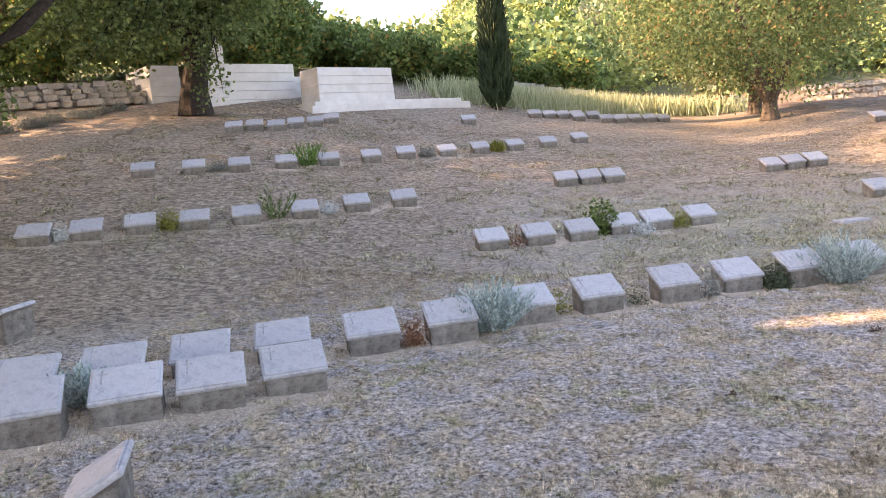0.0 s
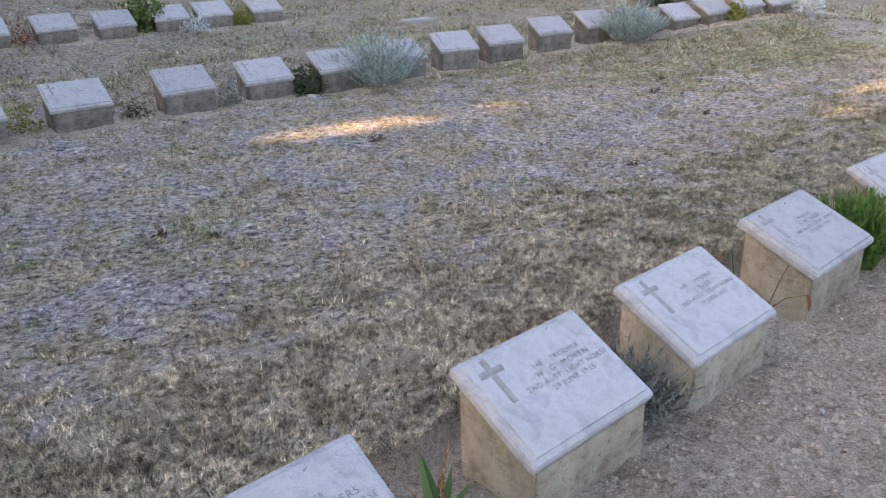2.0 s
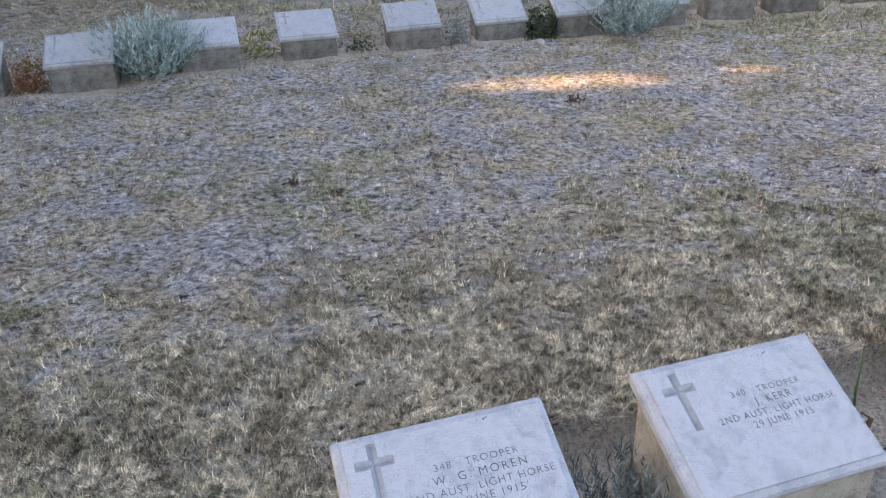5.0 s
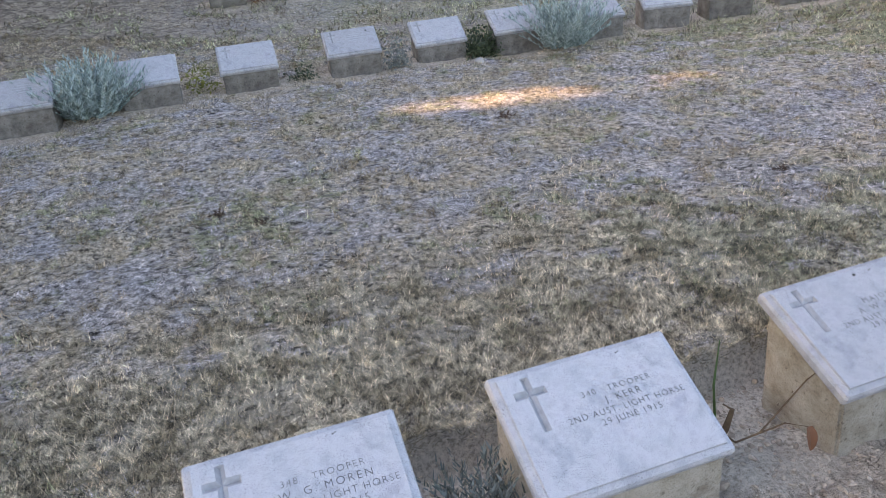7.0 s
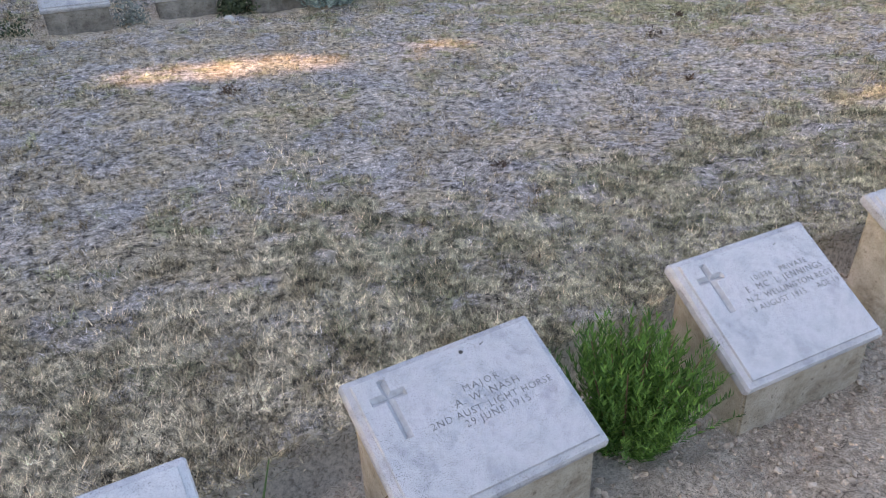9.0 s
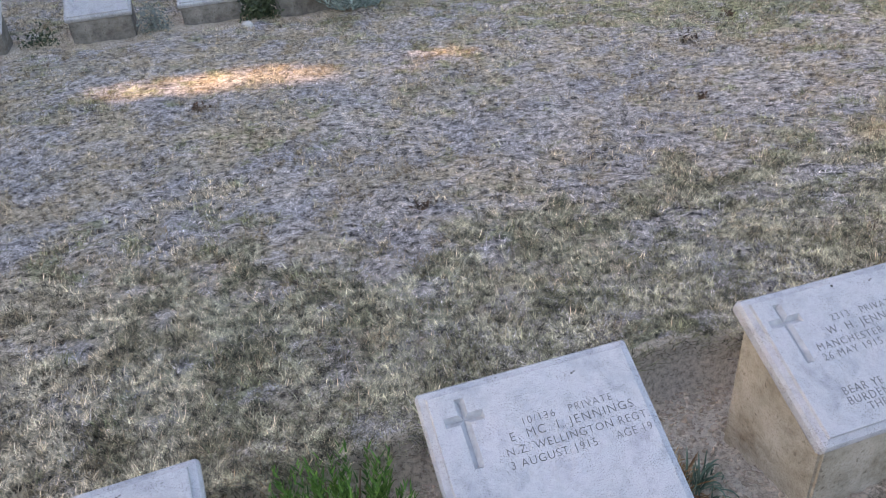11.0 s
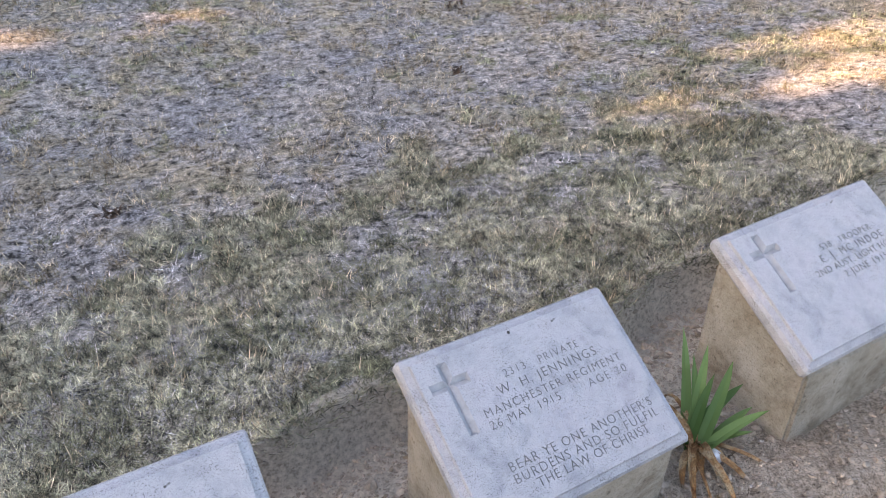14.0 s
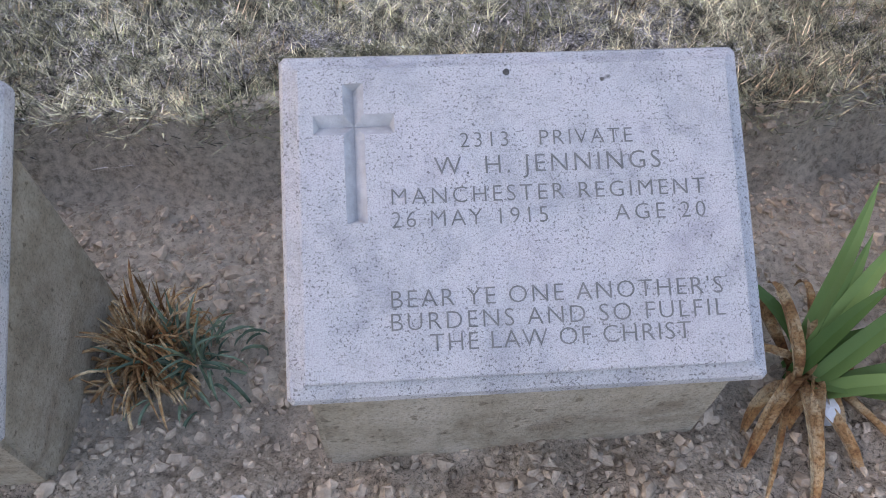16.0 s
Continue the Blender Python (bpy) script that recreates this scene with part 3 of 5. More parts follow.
def pedestal_bm(tilt=TILT, hw=0.26):
    """The concrete block under a slab: flat sides, sloped top, softened edges."""
    bm = bmesh.new()
    bmesh.ops.create_cube(bm, size=1)
    for v in bm.verts:
        low = v.co.z < 0
        x = math.copysign(hw - (0.022 if low else 0.018), v.co.x)
        y = (-0.148 if low else -0.143) if v.co.y < 0 else 0.158
        v.co = Vector((x, y, -0.26 if low else 0.265 + y * math.tan(tilt) - 0.05))
    bmesh.ops.bevel(bm, geom=bm.edges[:], offset=0.008, segments=2, affect="EDGES")
    return bm


def make_marker(label, cross=True, stone_look=None, block_look=None, tilt=TILT, shape=()):
    ob = new("grave_marker")
    tagged(ob, label, "grave marker", "rows of grave markers")
    p = part("pedestal", pedestal_bm(tilt, *shape[:1]), block_look or M_CONC, ob, "rough weathered concrete block")
    t = part("tablet", tablet_bm(cross, *shape), stone_look or M_STONE, ob, "pale limestone slab with a cut cross")
    # second slot: cross faces with their shade in the colour
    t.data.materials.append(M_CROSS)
    t.matrix_basis = pose(0, 0, 0.265, math.degrees(tilt))
    return ob


def letters(text, h, spacing):
    cu = bpy.data.curves.new("lettering", "FONT")
    cu.body, cu.size, cu.align_x, cu.extrude = text, h * 1.40, "CENTER", 0.0004
    cu.space_character, cu.resolution_u, cu.offset = spacing, 3, -0.00035
    tmp = bpy.data.objects.new("lettering", cu)
    me = bpy.data.meshes.new_from_object(tmp)
    bpy.data.objects.remove(tmp)
    xs = [v.co.x for v in me.vertices]
    return me, min(xs), max(xs)


def engrave(marker, lines):
    """The lettering of a tablet: one mesh a line. Each line: text, x of its middle, y of its middle up the slope, letter height, width."""
    tab = [c for c in marker.children if c.name.startswith("tablet")][0]
    for text, x, y, h, width in lines:
        _, a0, a1 = letters(text, h, 1.0)
        _, b0, b1 = letters(text, h, 1.4)
        k = 1.0 + 0.4 * (width - (a1 - a0)) / ((b1 - b0) - (a1 - a0))
        me, c0, c1 = letters(text, h, min(max(k, 0.92), 1.5))
        for v in me.vertices:
            v.co.x = (v.co.x - (c0 + c1) / 2) * width / (c1 - c0)
            v.co.y -= h / 2
        # letters lie just proud of the face, their shade put into the colour
        me.materials.append(M_CUT_SHADE)
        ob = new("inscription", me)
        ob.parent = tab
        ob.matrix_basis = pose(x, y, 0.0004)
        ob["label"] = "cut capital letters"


PLAIN_LABEL = "pale sloped stone tablet on a low concrete pedestal"
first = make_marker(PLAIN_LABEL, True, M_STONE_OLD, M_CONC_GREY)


def stand(ob, x, y, a, sink=0.0):
    return pose(x, y, float(land(x, y)) - sink, 0, 0, a)


rng0 = random.Random(4)
everyone = [(p, 24) for p in ROW_C + ROW_D + ROW_E + ROW_F + ROW_G + ROW_H + ROW_I + ROW_J] + [(p, 28) for p in ROW_K + ROW_L] + [(p, 22) for p in ROW_M + ROW_N + ROW_P + ROW_Q + ROW_R + ROW_T]
for i, ((x, y), a) in enumerate(everyone):
    if i < len(LIFT):
        m = pose(x, y, float(land(x, y)) + LIFT[i], rng0.uniform(-0.7, 0.7), rng0.uniform(-0.7, 0.7), TURN[i])
    else:
        m = pose(x, y, float(land(x, y)) - rng0.uniform(0, 0.02), rng0.uniform(-1, 1), rng0.uniform(-1, 1), a + rng0.uniform(-2, 2))
    if i == 0:
        first.matrix_basis = m
    else:
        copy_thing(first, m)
# worn lettering on the tablets of the next row, too faint to read
worn_lines = []
for wide in (0.10, 0.15, 0.19, 0.13):
    me = bpy.data.meshes.new("inscription")
    bm = box_bm(-wide / 2, wide / 2, -0.0035, 0.0035, -0.0004, 0.0006)
    bm.to_mesh(me)
    bm.free()
    me.materials.append(M_WORN)
    worn_lines.append(me)
for ob in [o for o in scene.objects if o.name.startswith("grave_marker")]:
    if min(math.hypot(ob.matrix_basis.translation.x - x, ob.matrix_basis.translation.y - y) for x, y in ROW_C) < 0.05:
        tab = [c for c in ob.children if c.name.startswith("tablet")][0]
        for k, me in enumerate(worn_lines):
            line = new("inscription", me)
            line.parent = tab
            line.matrix_basis = pose(0.045, 0.085 - 0.029 * k, 0.0004)
            line["label"] = "faint worn line of lettering"
# two that face away from the path
for x, y, a in ((-4.87, 6.80, -84), (-1.66, 3.88, -62)):
    copy_thing(first, pose(x, y, float(land(x, y)), 0, 0, a))

# the row along the path: middle of each tablet, turn, tilt, lean, half width, half length, place of the cross
NEAR = [
    ("x0", 2.654, 2.990, 0.295, 29.1, 27.2, 0.5, 0.256, 0.190, -0.174, 0.105),
    ("mo", 3.395, 3.434, 0.319, 27.3, 25.3, -0.5, 0.253, 0.181, -0.167, 0.105),
    ("ke", 4.066, 3.814, 0.302, 29.0, 25.4, 0.7, 0.264, 0.186, -0.172, 0.106),
    ("na", 4.822, 4.254, 0.315, 27.8, 21.9, -1.3, 0.258, 0.190, -0.169, 0.110),
    ("mc", 5.690, 4.678, 0.306, 24.6, 29.0, -1.3, 0.252, 0.200, -0.164, 0.115),
    ("wh", 6.421, 5.057, 0.320, 27.9, 27.6, 1.9, 0.262, 0.191, -0.180, 0.106),
    ("be", 7.169, 5.392, 0.382, 26.5, 27.3, -1.1, 0.265, 0.180, -0.174, 0.100),
]
TEXTS = {
    "x0": [("TROOPER", 0.05, 0.078, 0.017, 0.11), ("G. A. L. MASTERS", 0.05, 0.050, 0.020, 0.26), ("2ND AUST. LIGHT HORSE", 0.05, 0.021, 0.018, 0.33), ("JULY 1915      AGE 39", 0.05, -0.005, 0.018, 0.28),
           ("HIS COUNTRY", 0.05, -0.080, 0.0175, 0.19), ("HIS DUTY", 0.05, -0.105, 0.0175, 0.13), ("& BOYS", 0.05, -0.130, 0.0175, 0.10)],
    "mo": [("348   TROOPER", 0.053, 0.063, 0.017, 0.194), ("W. G. MOREN", 0.054, 0.034, 0.020, 0.215), ("2ND AUST. LIGHT HORSE", 0.053, 0.005, 0.018, 0.33), ("29 JUNE 1915", 0.053, -0.021, 0.018, 0.172)],
    "ke": [("340   TROOPER", 0.050, 0.062, 0.017, 0.199), ("J. KERR", 0.055, 0.034, 0.020, 0.105), ("2ND AUST. LIGHT HORSE", 0.052, 0.004, 0.018, 0.332), ("29 JUNE 1915", 0.052, -0.023, 0.018, 0.170)],
    "na": [("MAJOR", 0.047, 0.060, 0.018, 0.096), ("A. W. NASH", 0.048, 0.032, 0.020, 0.172), ("2ND AUST. LIGHT HORSE", 0.048, 0.003, 0.018, 0.324), ("29 JUNE 1915", 0.048, -0.021, 0.018, 0.172)],
    "mc": [("10/136   PRIVATE", 0.059, 0.076, 0.017, 0.207), ("E. MC. I. JENNINGS", 0.060, 0.050, 0.020, 0.284), ("N.Z. WELLINGTON REGT.", 0.064, 0.020, 0.018, 0.326), ("3 AUGUST 1915", -0.003, -0.008, 0.018, 0.193), ("AGE 19", 0.180, -0.008, 0.018, 0.084)],
    "wh": [("2313   PRIVATE", 0.030, 0.085, 0.0175, 0.191), ("W. H. JENNINGS", 0.030, 0.057, 0.021, 0.250), ("MANCHESTER REGIMENT", 0.030, 0.025, 0.0185, 0.345), ("26 MAY 1915", -0.059, 0.000, 0.0185, 0.169), ("AGE 20", 0.150, -0.001, 0.0185, 0.101),
           ("BEAR YE ONE ANOTHER'S", 0.032, -0.085, 0.0195, 0.359), ("BURDENS AND SO FULFIL", 0.032, -0.109, 0.0195, 0.361), ("THE LAW OF CHRIST", 0.032, -0.132, 0.0195, 0.281)],
    "be": [("538   TROOPER", 0.064, 0.058, 0.017, 0.179), ("E. J. MC INDOE", 0.064, 0.032, 0.020, 0.22), ("2ND AUST. LIGHT HORSE", 0.064, 0.004, 0.018, 0.30), ("2 JUNE 1915", 0.064, -0.022, 0.018, 0.15)],
}
LABELS = {"wh": "pale stone tablet with a cross and a seven-line inscription", "mc": "pale stone tablet with a cross beside a green rosemary", "na": "pale stone tablet with a cross beside a thorny twig"}
for key, x, y, z, a, tilt, lean, *shape in NEAR:
    ob = make_marker(LABELS.get(key, "pale inscribed stone tablet on a rough concrete pedestal"), True, None, None, radians(tilt), shape)
    turned = pose(0, 0, 0, 0, lean, a)
    ob.matrix_basis = Matrix.Translation(Vector((x, y, z)) - turned @ Vector((0, 0, 0.265))) @ turned
    if key in TEXTS:
        engrave(ob, TEXTS[key])


def pit(marker, x, y, r):
    tab = [c for c in marker.children if c.name.startswith("tablet")][0]
    bm = bmesh.new()
    bmesh.ops.create_circle(bm, cap_ends=True, segments=9, radius=r)
    for v in bm.verts:
        v.co.x *= 1 + 0.3 * noise.noise(v.co * 400)
        v.co.z = 0.0006
    ob = part("pit", bm, M_PIT, tab, "small dark pit in the stone")
    ob.location = (x, y, 0)


for ob in [o for o in scene.objects if o.name.startswith("grave_marker")]:
    at = ob.matrix_basis.translation
    if math.hypot(at.x - ROW_C[4][0], at.y - ROW_C[4][1]) < 0.05:
        pit(ob, 0.165, 0.115, 0.011)
    elif math.hypot(at.x - NEAR[3][1], at.y - NEAR[3][2]) < 0.05:
        pit(ob, 0.041, 0.148, 0.0055)
    elif math.hypot(at.x - NEAR[5][1], at.y - NEAR[5][2]) < 0.05:
        pit(ob, -0.010, 0.160, 0.004)


# ---- plants between the markers ----
def dome(rng, n, r, h):
    d = rng.normal(size=(n, 3))
    d[:, 2] = np.abs(d[:, 2])
    d /= np.linalg.norm(d, axis=1)[:, None]
    k = rng.uniform(0.15, 0.75, (n, 1))
    return d * k * np.array((r, r, h)), d


def spiky(name, label, x, y, r, h, n, length, width, material, up=0.6, seed=1, category="bush"):
    rng = np.random.default_rng(seed)
    base, d = dome(rng, n, r, h)
    d = d + np.array((0, 0, up)) + rng.normal(size=d.shape) * 0.35
    d /= np.linalg.norm(d, axis=1)[:, None]
    co = spikes(rng, base, d, length * rng.uniform(0.6, 1.2, n), width * rng.uniform(0.7, 1.3, n))
    ob = new(name, fast_mesh(name, co, 5, material))
    ob.location = (x, y, gz(x, y) - 0.02)
    return tagged(ob, label, category)


def needled(name, label, x, y, r, h, stems, per, needle, width, material, seed=1, lean=0.45):
    """Upright woody stems set with short needles, like rosemary or santolina."""
    rng = np.random.default_rng(seed)
    a, k = rng.uniform(0, math.tau, stems), rng.uniform(0, 1, stems) ** 0.6
    foot = np.stack((np.cos(a) * k * r * 0.45, np.sin(a) * k * r * 0.45, np.zeros(stems)), axis=1)
    d = np.stack((np.cos(a) * k * lean, np.sin(a) * k * lean, np.ones(stems)), axis=1) + rng.normal(size=(stems, 3)) * 0.10
    d /= np.linalg.norm(d, axis=1)[:, None]
    L = h * rng.uniform(0.65, 1.08, stems) * (1 - 0.25 * k)
    t = np.tile(np.linspace(0.08, 1.0, per), stems)
    i = np.repeat(np.arange(stems), per)
    base = foot[i] + d[i] * (L[i] * t)[:, None]
    base[:, :2] += (np.stack((np.cos(a), np.sin(a)), axis=1) * k[:, None] * r * 0.25)[i] * (t ** 2)[:, None]
    b = rng.uniform(0, math.tau, len(i))
    nd_ = d[i] * 1.0 + np.stack((np.cos(b), np.sin(b), np.zeros(len(b))), axis=1) * (1.15 - 0.6 * t)[:, None]
    nd_ /= np.linalg.norm(nd_, axis=1)[:, None]
    co = spikes(rng, base, nd_, needle * rng.uniform(0.7, 1.2, len(i)), width * rng.uniform(0.8, 1.2, len(i)))
    ob = new(name, fast_mesh(name, co, 5, material))
    ob.location = (x, y, gz(x, y) - 0.02)
    return tagged(ob, label, "bush")


def leafy(name, label, x, y, r, h, clumps, per, length, width, material, seed=1, category="bush", spread=0.04):
    rng = np.random.default_rng(seed)
    base, d = dome(rng, clumps, r * 1.25, h * 1.25)
    co = leaves(rng, base, spread, per, length, width, 0.3)
    co[:, 2] = np.maximum(co[:, 2], 0.0)
    ob = new(name, fast_mesh(name, co, 4, material))
    ob.location = (x, y, gz(x, y) - 0.01)
    return tagged(ob, label, category)


for i, (x, y, r, h) in enumerate(((3.84, 10.02, 0.36, 0.57), (-0.05, 7.98, 0.36, 0.52), (7.42, 11.35, 0.36, 0.50))):
    needled("silver_bush", "silver-grey santolina bush between two grave markers", x, y, r * 1.15, h * 1.05, 270, 32, 0.042, 0.011, M_GREY, 10 + i, 0.85)
needled("lavender_bush", "grey-green lavender between grave markers", -2.95, 5.42, 0.26, 0.32, 200, 20, 0.045, 0.014, M_GREY, 15, 0.8)
leafy("box_bush", "small dark clipped box bush beside grave markers", 3.06, 9.78, 0.20, 0.30, 180, 10, 0.030, 0.02, M_DARK, 16)
leafy("grey_herb", "small grey-green herb between grave markers", 2.30, 9.38, 0.13, 0.30, 90, 8, 0.035, 0.014, M_LAVENDER, 64)
leafy("thin_shrub", "thin dry green-brown shoots between grave markers", 0.62, 8.66, 0.15, 0.34, 36, 6, 0.05, 0.016, M_OLIVE, 65)
leafy("low_herb", "low dark herb between grave markers", 1.45, 9.05, 0.16, 0.12, 40, 8, 0.03, 0.014, M_DARK, 66)
leafy("dry_bush", "rust-brown dried bush between grave markers", -0.72, 7.36, 0.14, 0.28, 130, 8, 0.045, 0.010, M_RUST, 17)
leafy("green_shrub", "leafy green shrub rising over a grave marker", 1.02, 13.62, 0.34, 0.62, 140, 9, 0.08, 0.045, M_HERB, 18, spread=0.06)
leafy("white_plant", "white woolly-leaved plant before a grave marker", 1.70, 13.55, 0.26, 0.22, 100, 8, 0.05, 0.022, M_WHITE, 19)
leafy("dry_rose", "straggling brown rose stems between grave markers", -0.34, 12.6, 0.2, 0.36, 40, 5, 0.05, 0.02, M_RUST, 67)
leafy("olive_bush", "round olive-green bush between grave markers", 2.36, 14.05, 0.20, 0.28, 120, 8, 0.05, 0.014, M_OLIVE, 20)
leafy("white_plant", "white woolly-leaved plant between grave markers", -7.72, 11.18, 0.2, 0.3, 70, 8, 0.06, 0.02, M_WHITE, 21)
leafy("brown_bush", "dull olive bush between grave markers", -6.38, 12.30, 0.24, 0.38, 110, 9, 0.06, 0.02, M_OLIVE, 22)
needled("tall_herb", "sparse tall green herb between grave markers", -4.92, 13.60, 0.30, 0.65, 26, 12, 0.09, 0.02, M_HERB, 23, 0.6)
leafy("white_plant", "white-leaved plant beside a grave marker", -4.15, 14.30, 0.2, 0.24, 70, 8, 0.06, 0.02, M_WHITE, 24)
leafy("grey_bush", "low dark grey-green bush between grave markers", -7.86, 16.92, 0.32, 0.34, 120, 9, 0.06, 0.018, M_LAVENDER, 25)
needled("green_bush", "bright green upright bush between grave markers", -6.13, 18.36, 0.36, 0.62, 60, 12, 0.09, 0.022, M_ROSE, 26, 0.6)
leafy("grey_bush", "rounded grey-green bush between grave markers", -3.70, 20.85, 0.36, 0.42, 120, 9, 0.07, 0.02, M_LAVENDER, 27)
spiky("grass_clump", "yellow-green clump of grass between grave markers", -2.0, 22.65, 0.30, 0.30, 500, 0.22, 0.02, M_OLIVE, 1.4, 28)
leafy("box_bush", "dark small bush between grave markers", 8.78, 13.1, 0.22, 0.34, 90, 8, 0.05, 0.02, M_DARK, 29)
needled("wiry_bush", "wiry brown-green bush between grave markers", 9.90, 13.4, 0.34, 0.5, 60, 12, 0.07, 0.016, M_OLIVE, 30, 0.8)
needled("tall_rosemary", "tall upright green rosemary behind grave markers", 11.3, 14.75, 0.5, 0.85, 90, 14, 0.10, 0.022, M_ROSE, 31, 0.6)
leafy("box_bush", "dark green rounded bush beside grave markers", 11.2, 14.15, 0.3, 0.45, 120, 9, 0.06, 0.022, M_DARK, 32)
needled("tall_rosemary", "tall upright yellow-green rosemary beside a grave marker", 12.4, 14.85, 0.5, 0.9, 90, 14, 0.10, 0.022, M_OLIVE, 33, 0.6)
leafy("white_plant", "white woolly bush before a grave marker", 10.2, 11.55, 0.28, 0.34, 100, 9, 0.05, 0.02, M_WHITE, 34)
leafy("box_bush", "small olive bush between grave markers", 9.10, 11.52, 0.14, 0.24, 60, 8, 0.05, 0.02, M_OLIVE, 35)
for i, (x, y, r, h, mm, nm, lb) in enumerate((
        (6.45, 16.15, 0.16, 0.28, M_HERB, "low_herb", "thin dark herb before a grave marker"), (6.96, 16.2, 0.18, 0.3, M_LAVENDER, "lavender_bush", "grey lavender between grave markers"),
        (7.50, 16.15, 0.24, 0.42, M_ROSE, "green_bush", "fresh green bush between grave markers"), (8.54, 16.15, 0.2, 0.3, M_OLIVE, "olive_bush", "olive bush between grave markers"),
        (9.06, 16.10, 0.16, 0.36, M_RUST, "brown_bush", "brown dry rose bush between grave markers"), (9.60, 16.0, 0.26, 0.38, M_ROSE, "green_bush", "fresh green bush between grave markers"),
        (10.1, 15.95, 0.2, 0.24, M_WHITE, "white_plant", "white woolly plant before a grave marker"), (10.65, 16.1, 0.2, 0.32, M_OLIVE, "yellow_bush", "yellow-green bush between grave markers"))):
    leafy(nm, lb, x, y, r, h, 80, 8, 0.05, 0.02, mm, 40 + i)

foliage = needled("foliage", "", 5.245, 4.465, 0.20, 0.40, 300, 46, 0.026, 0.0046, M_ROSE, 60, 0.27)
rosemary = new("rosemary")
rosemary.location = foliage.location
tagged(rosemary, "bright green rosemary growing between two grave markers", "bush")
foliage.parent, foliage.location = rosemary, (0, 0, 0)
del foliage["category"]
for k in range(14):
    a = k * 2.4
    q = 0.02 + 0.006 * k
    bm = bmesh.new()
    tube(bm, [Vector((math.cos(a) * q * 0.4, math.sin(a) * q * 0.4, -0.02)), Vector((math.cos(a) * q, math.sin(a) * q, 0.15)), Vector((math.cos(a) * q * 1.6, math.sin(a) * q * 1.6, 0.33))], [0.005, 0.004, 0.0015], 5)
    part("stem", bm, M_TWIG, rosemary)
needled("lavender", "low grey-green lavender between two grave markers", 3.77, 3.66, 0.17, 0.25, 150, 18, 0.028, 0.006, M_LAVENDER, 61, 0.9)



# ---- trees ----
# gaps between the boughs: middle of the light that falls through, height of the lawn there, half its length and half its width
GAPS = [(3.55, 8.18, -0.09, 1.1, 0.22), (4.4, 8.43, -0.09, 0.9, 0.19), (7.45, 7.02, 0.06, 0.55, 0.13), (8.1, 7.15, 0.13, 0.6, 0.30), (8.3, 7.65, 0.1, 0.7, 0.2), (9.0, 8.0, 0.13, 0.6, 0.25)]


def open_gaps(co, at):
    mid = co.reshape(-1, 4, 3).mean(axis=1) + np.array(at)
    keep = np.ones(len(mid), bool)
    edge = np.random.default_rng(5).uniform(0.5, 1.5, len(mid))
    for gx, gy, z, a, b in GAPS:
        dx = mid[:, 0] - SUN_DIR.x / SUN_DIR.z * (mid[:, 2] - z) - gx
        dy = mid[:, 1] - SUN_DIR.y / SUN_DIR.z * (mid[:, 2] - z) - gy
        u, v = dx * 0.951 + dy * 0.309, -dx * 0.309 + dy * 0.951
        keep &= ((u / (a + 0.12)) ** 2 + (v / (b + 0.11)) ** 2 > edge) | (edge > 1.46)
    return co.reshape(-1, 4, 3)[keep].reshape(-1, 3)


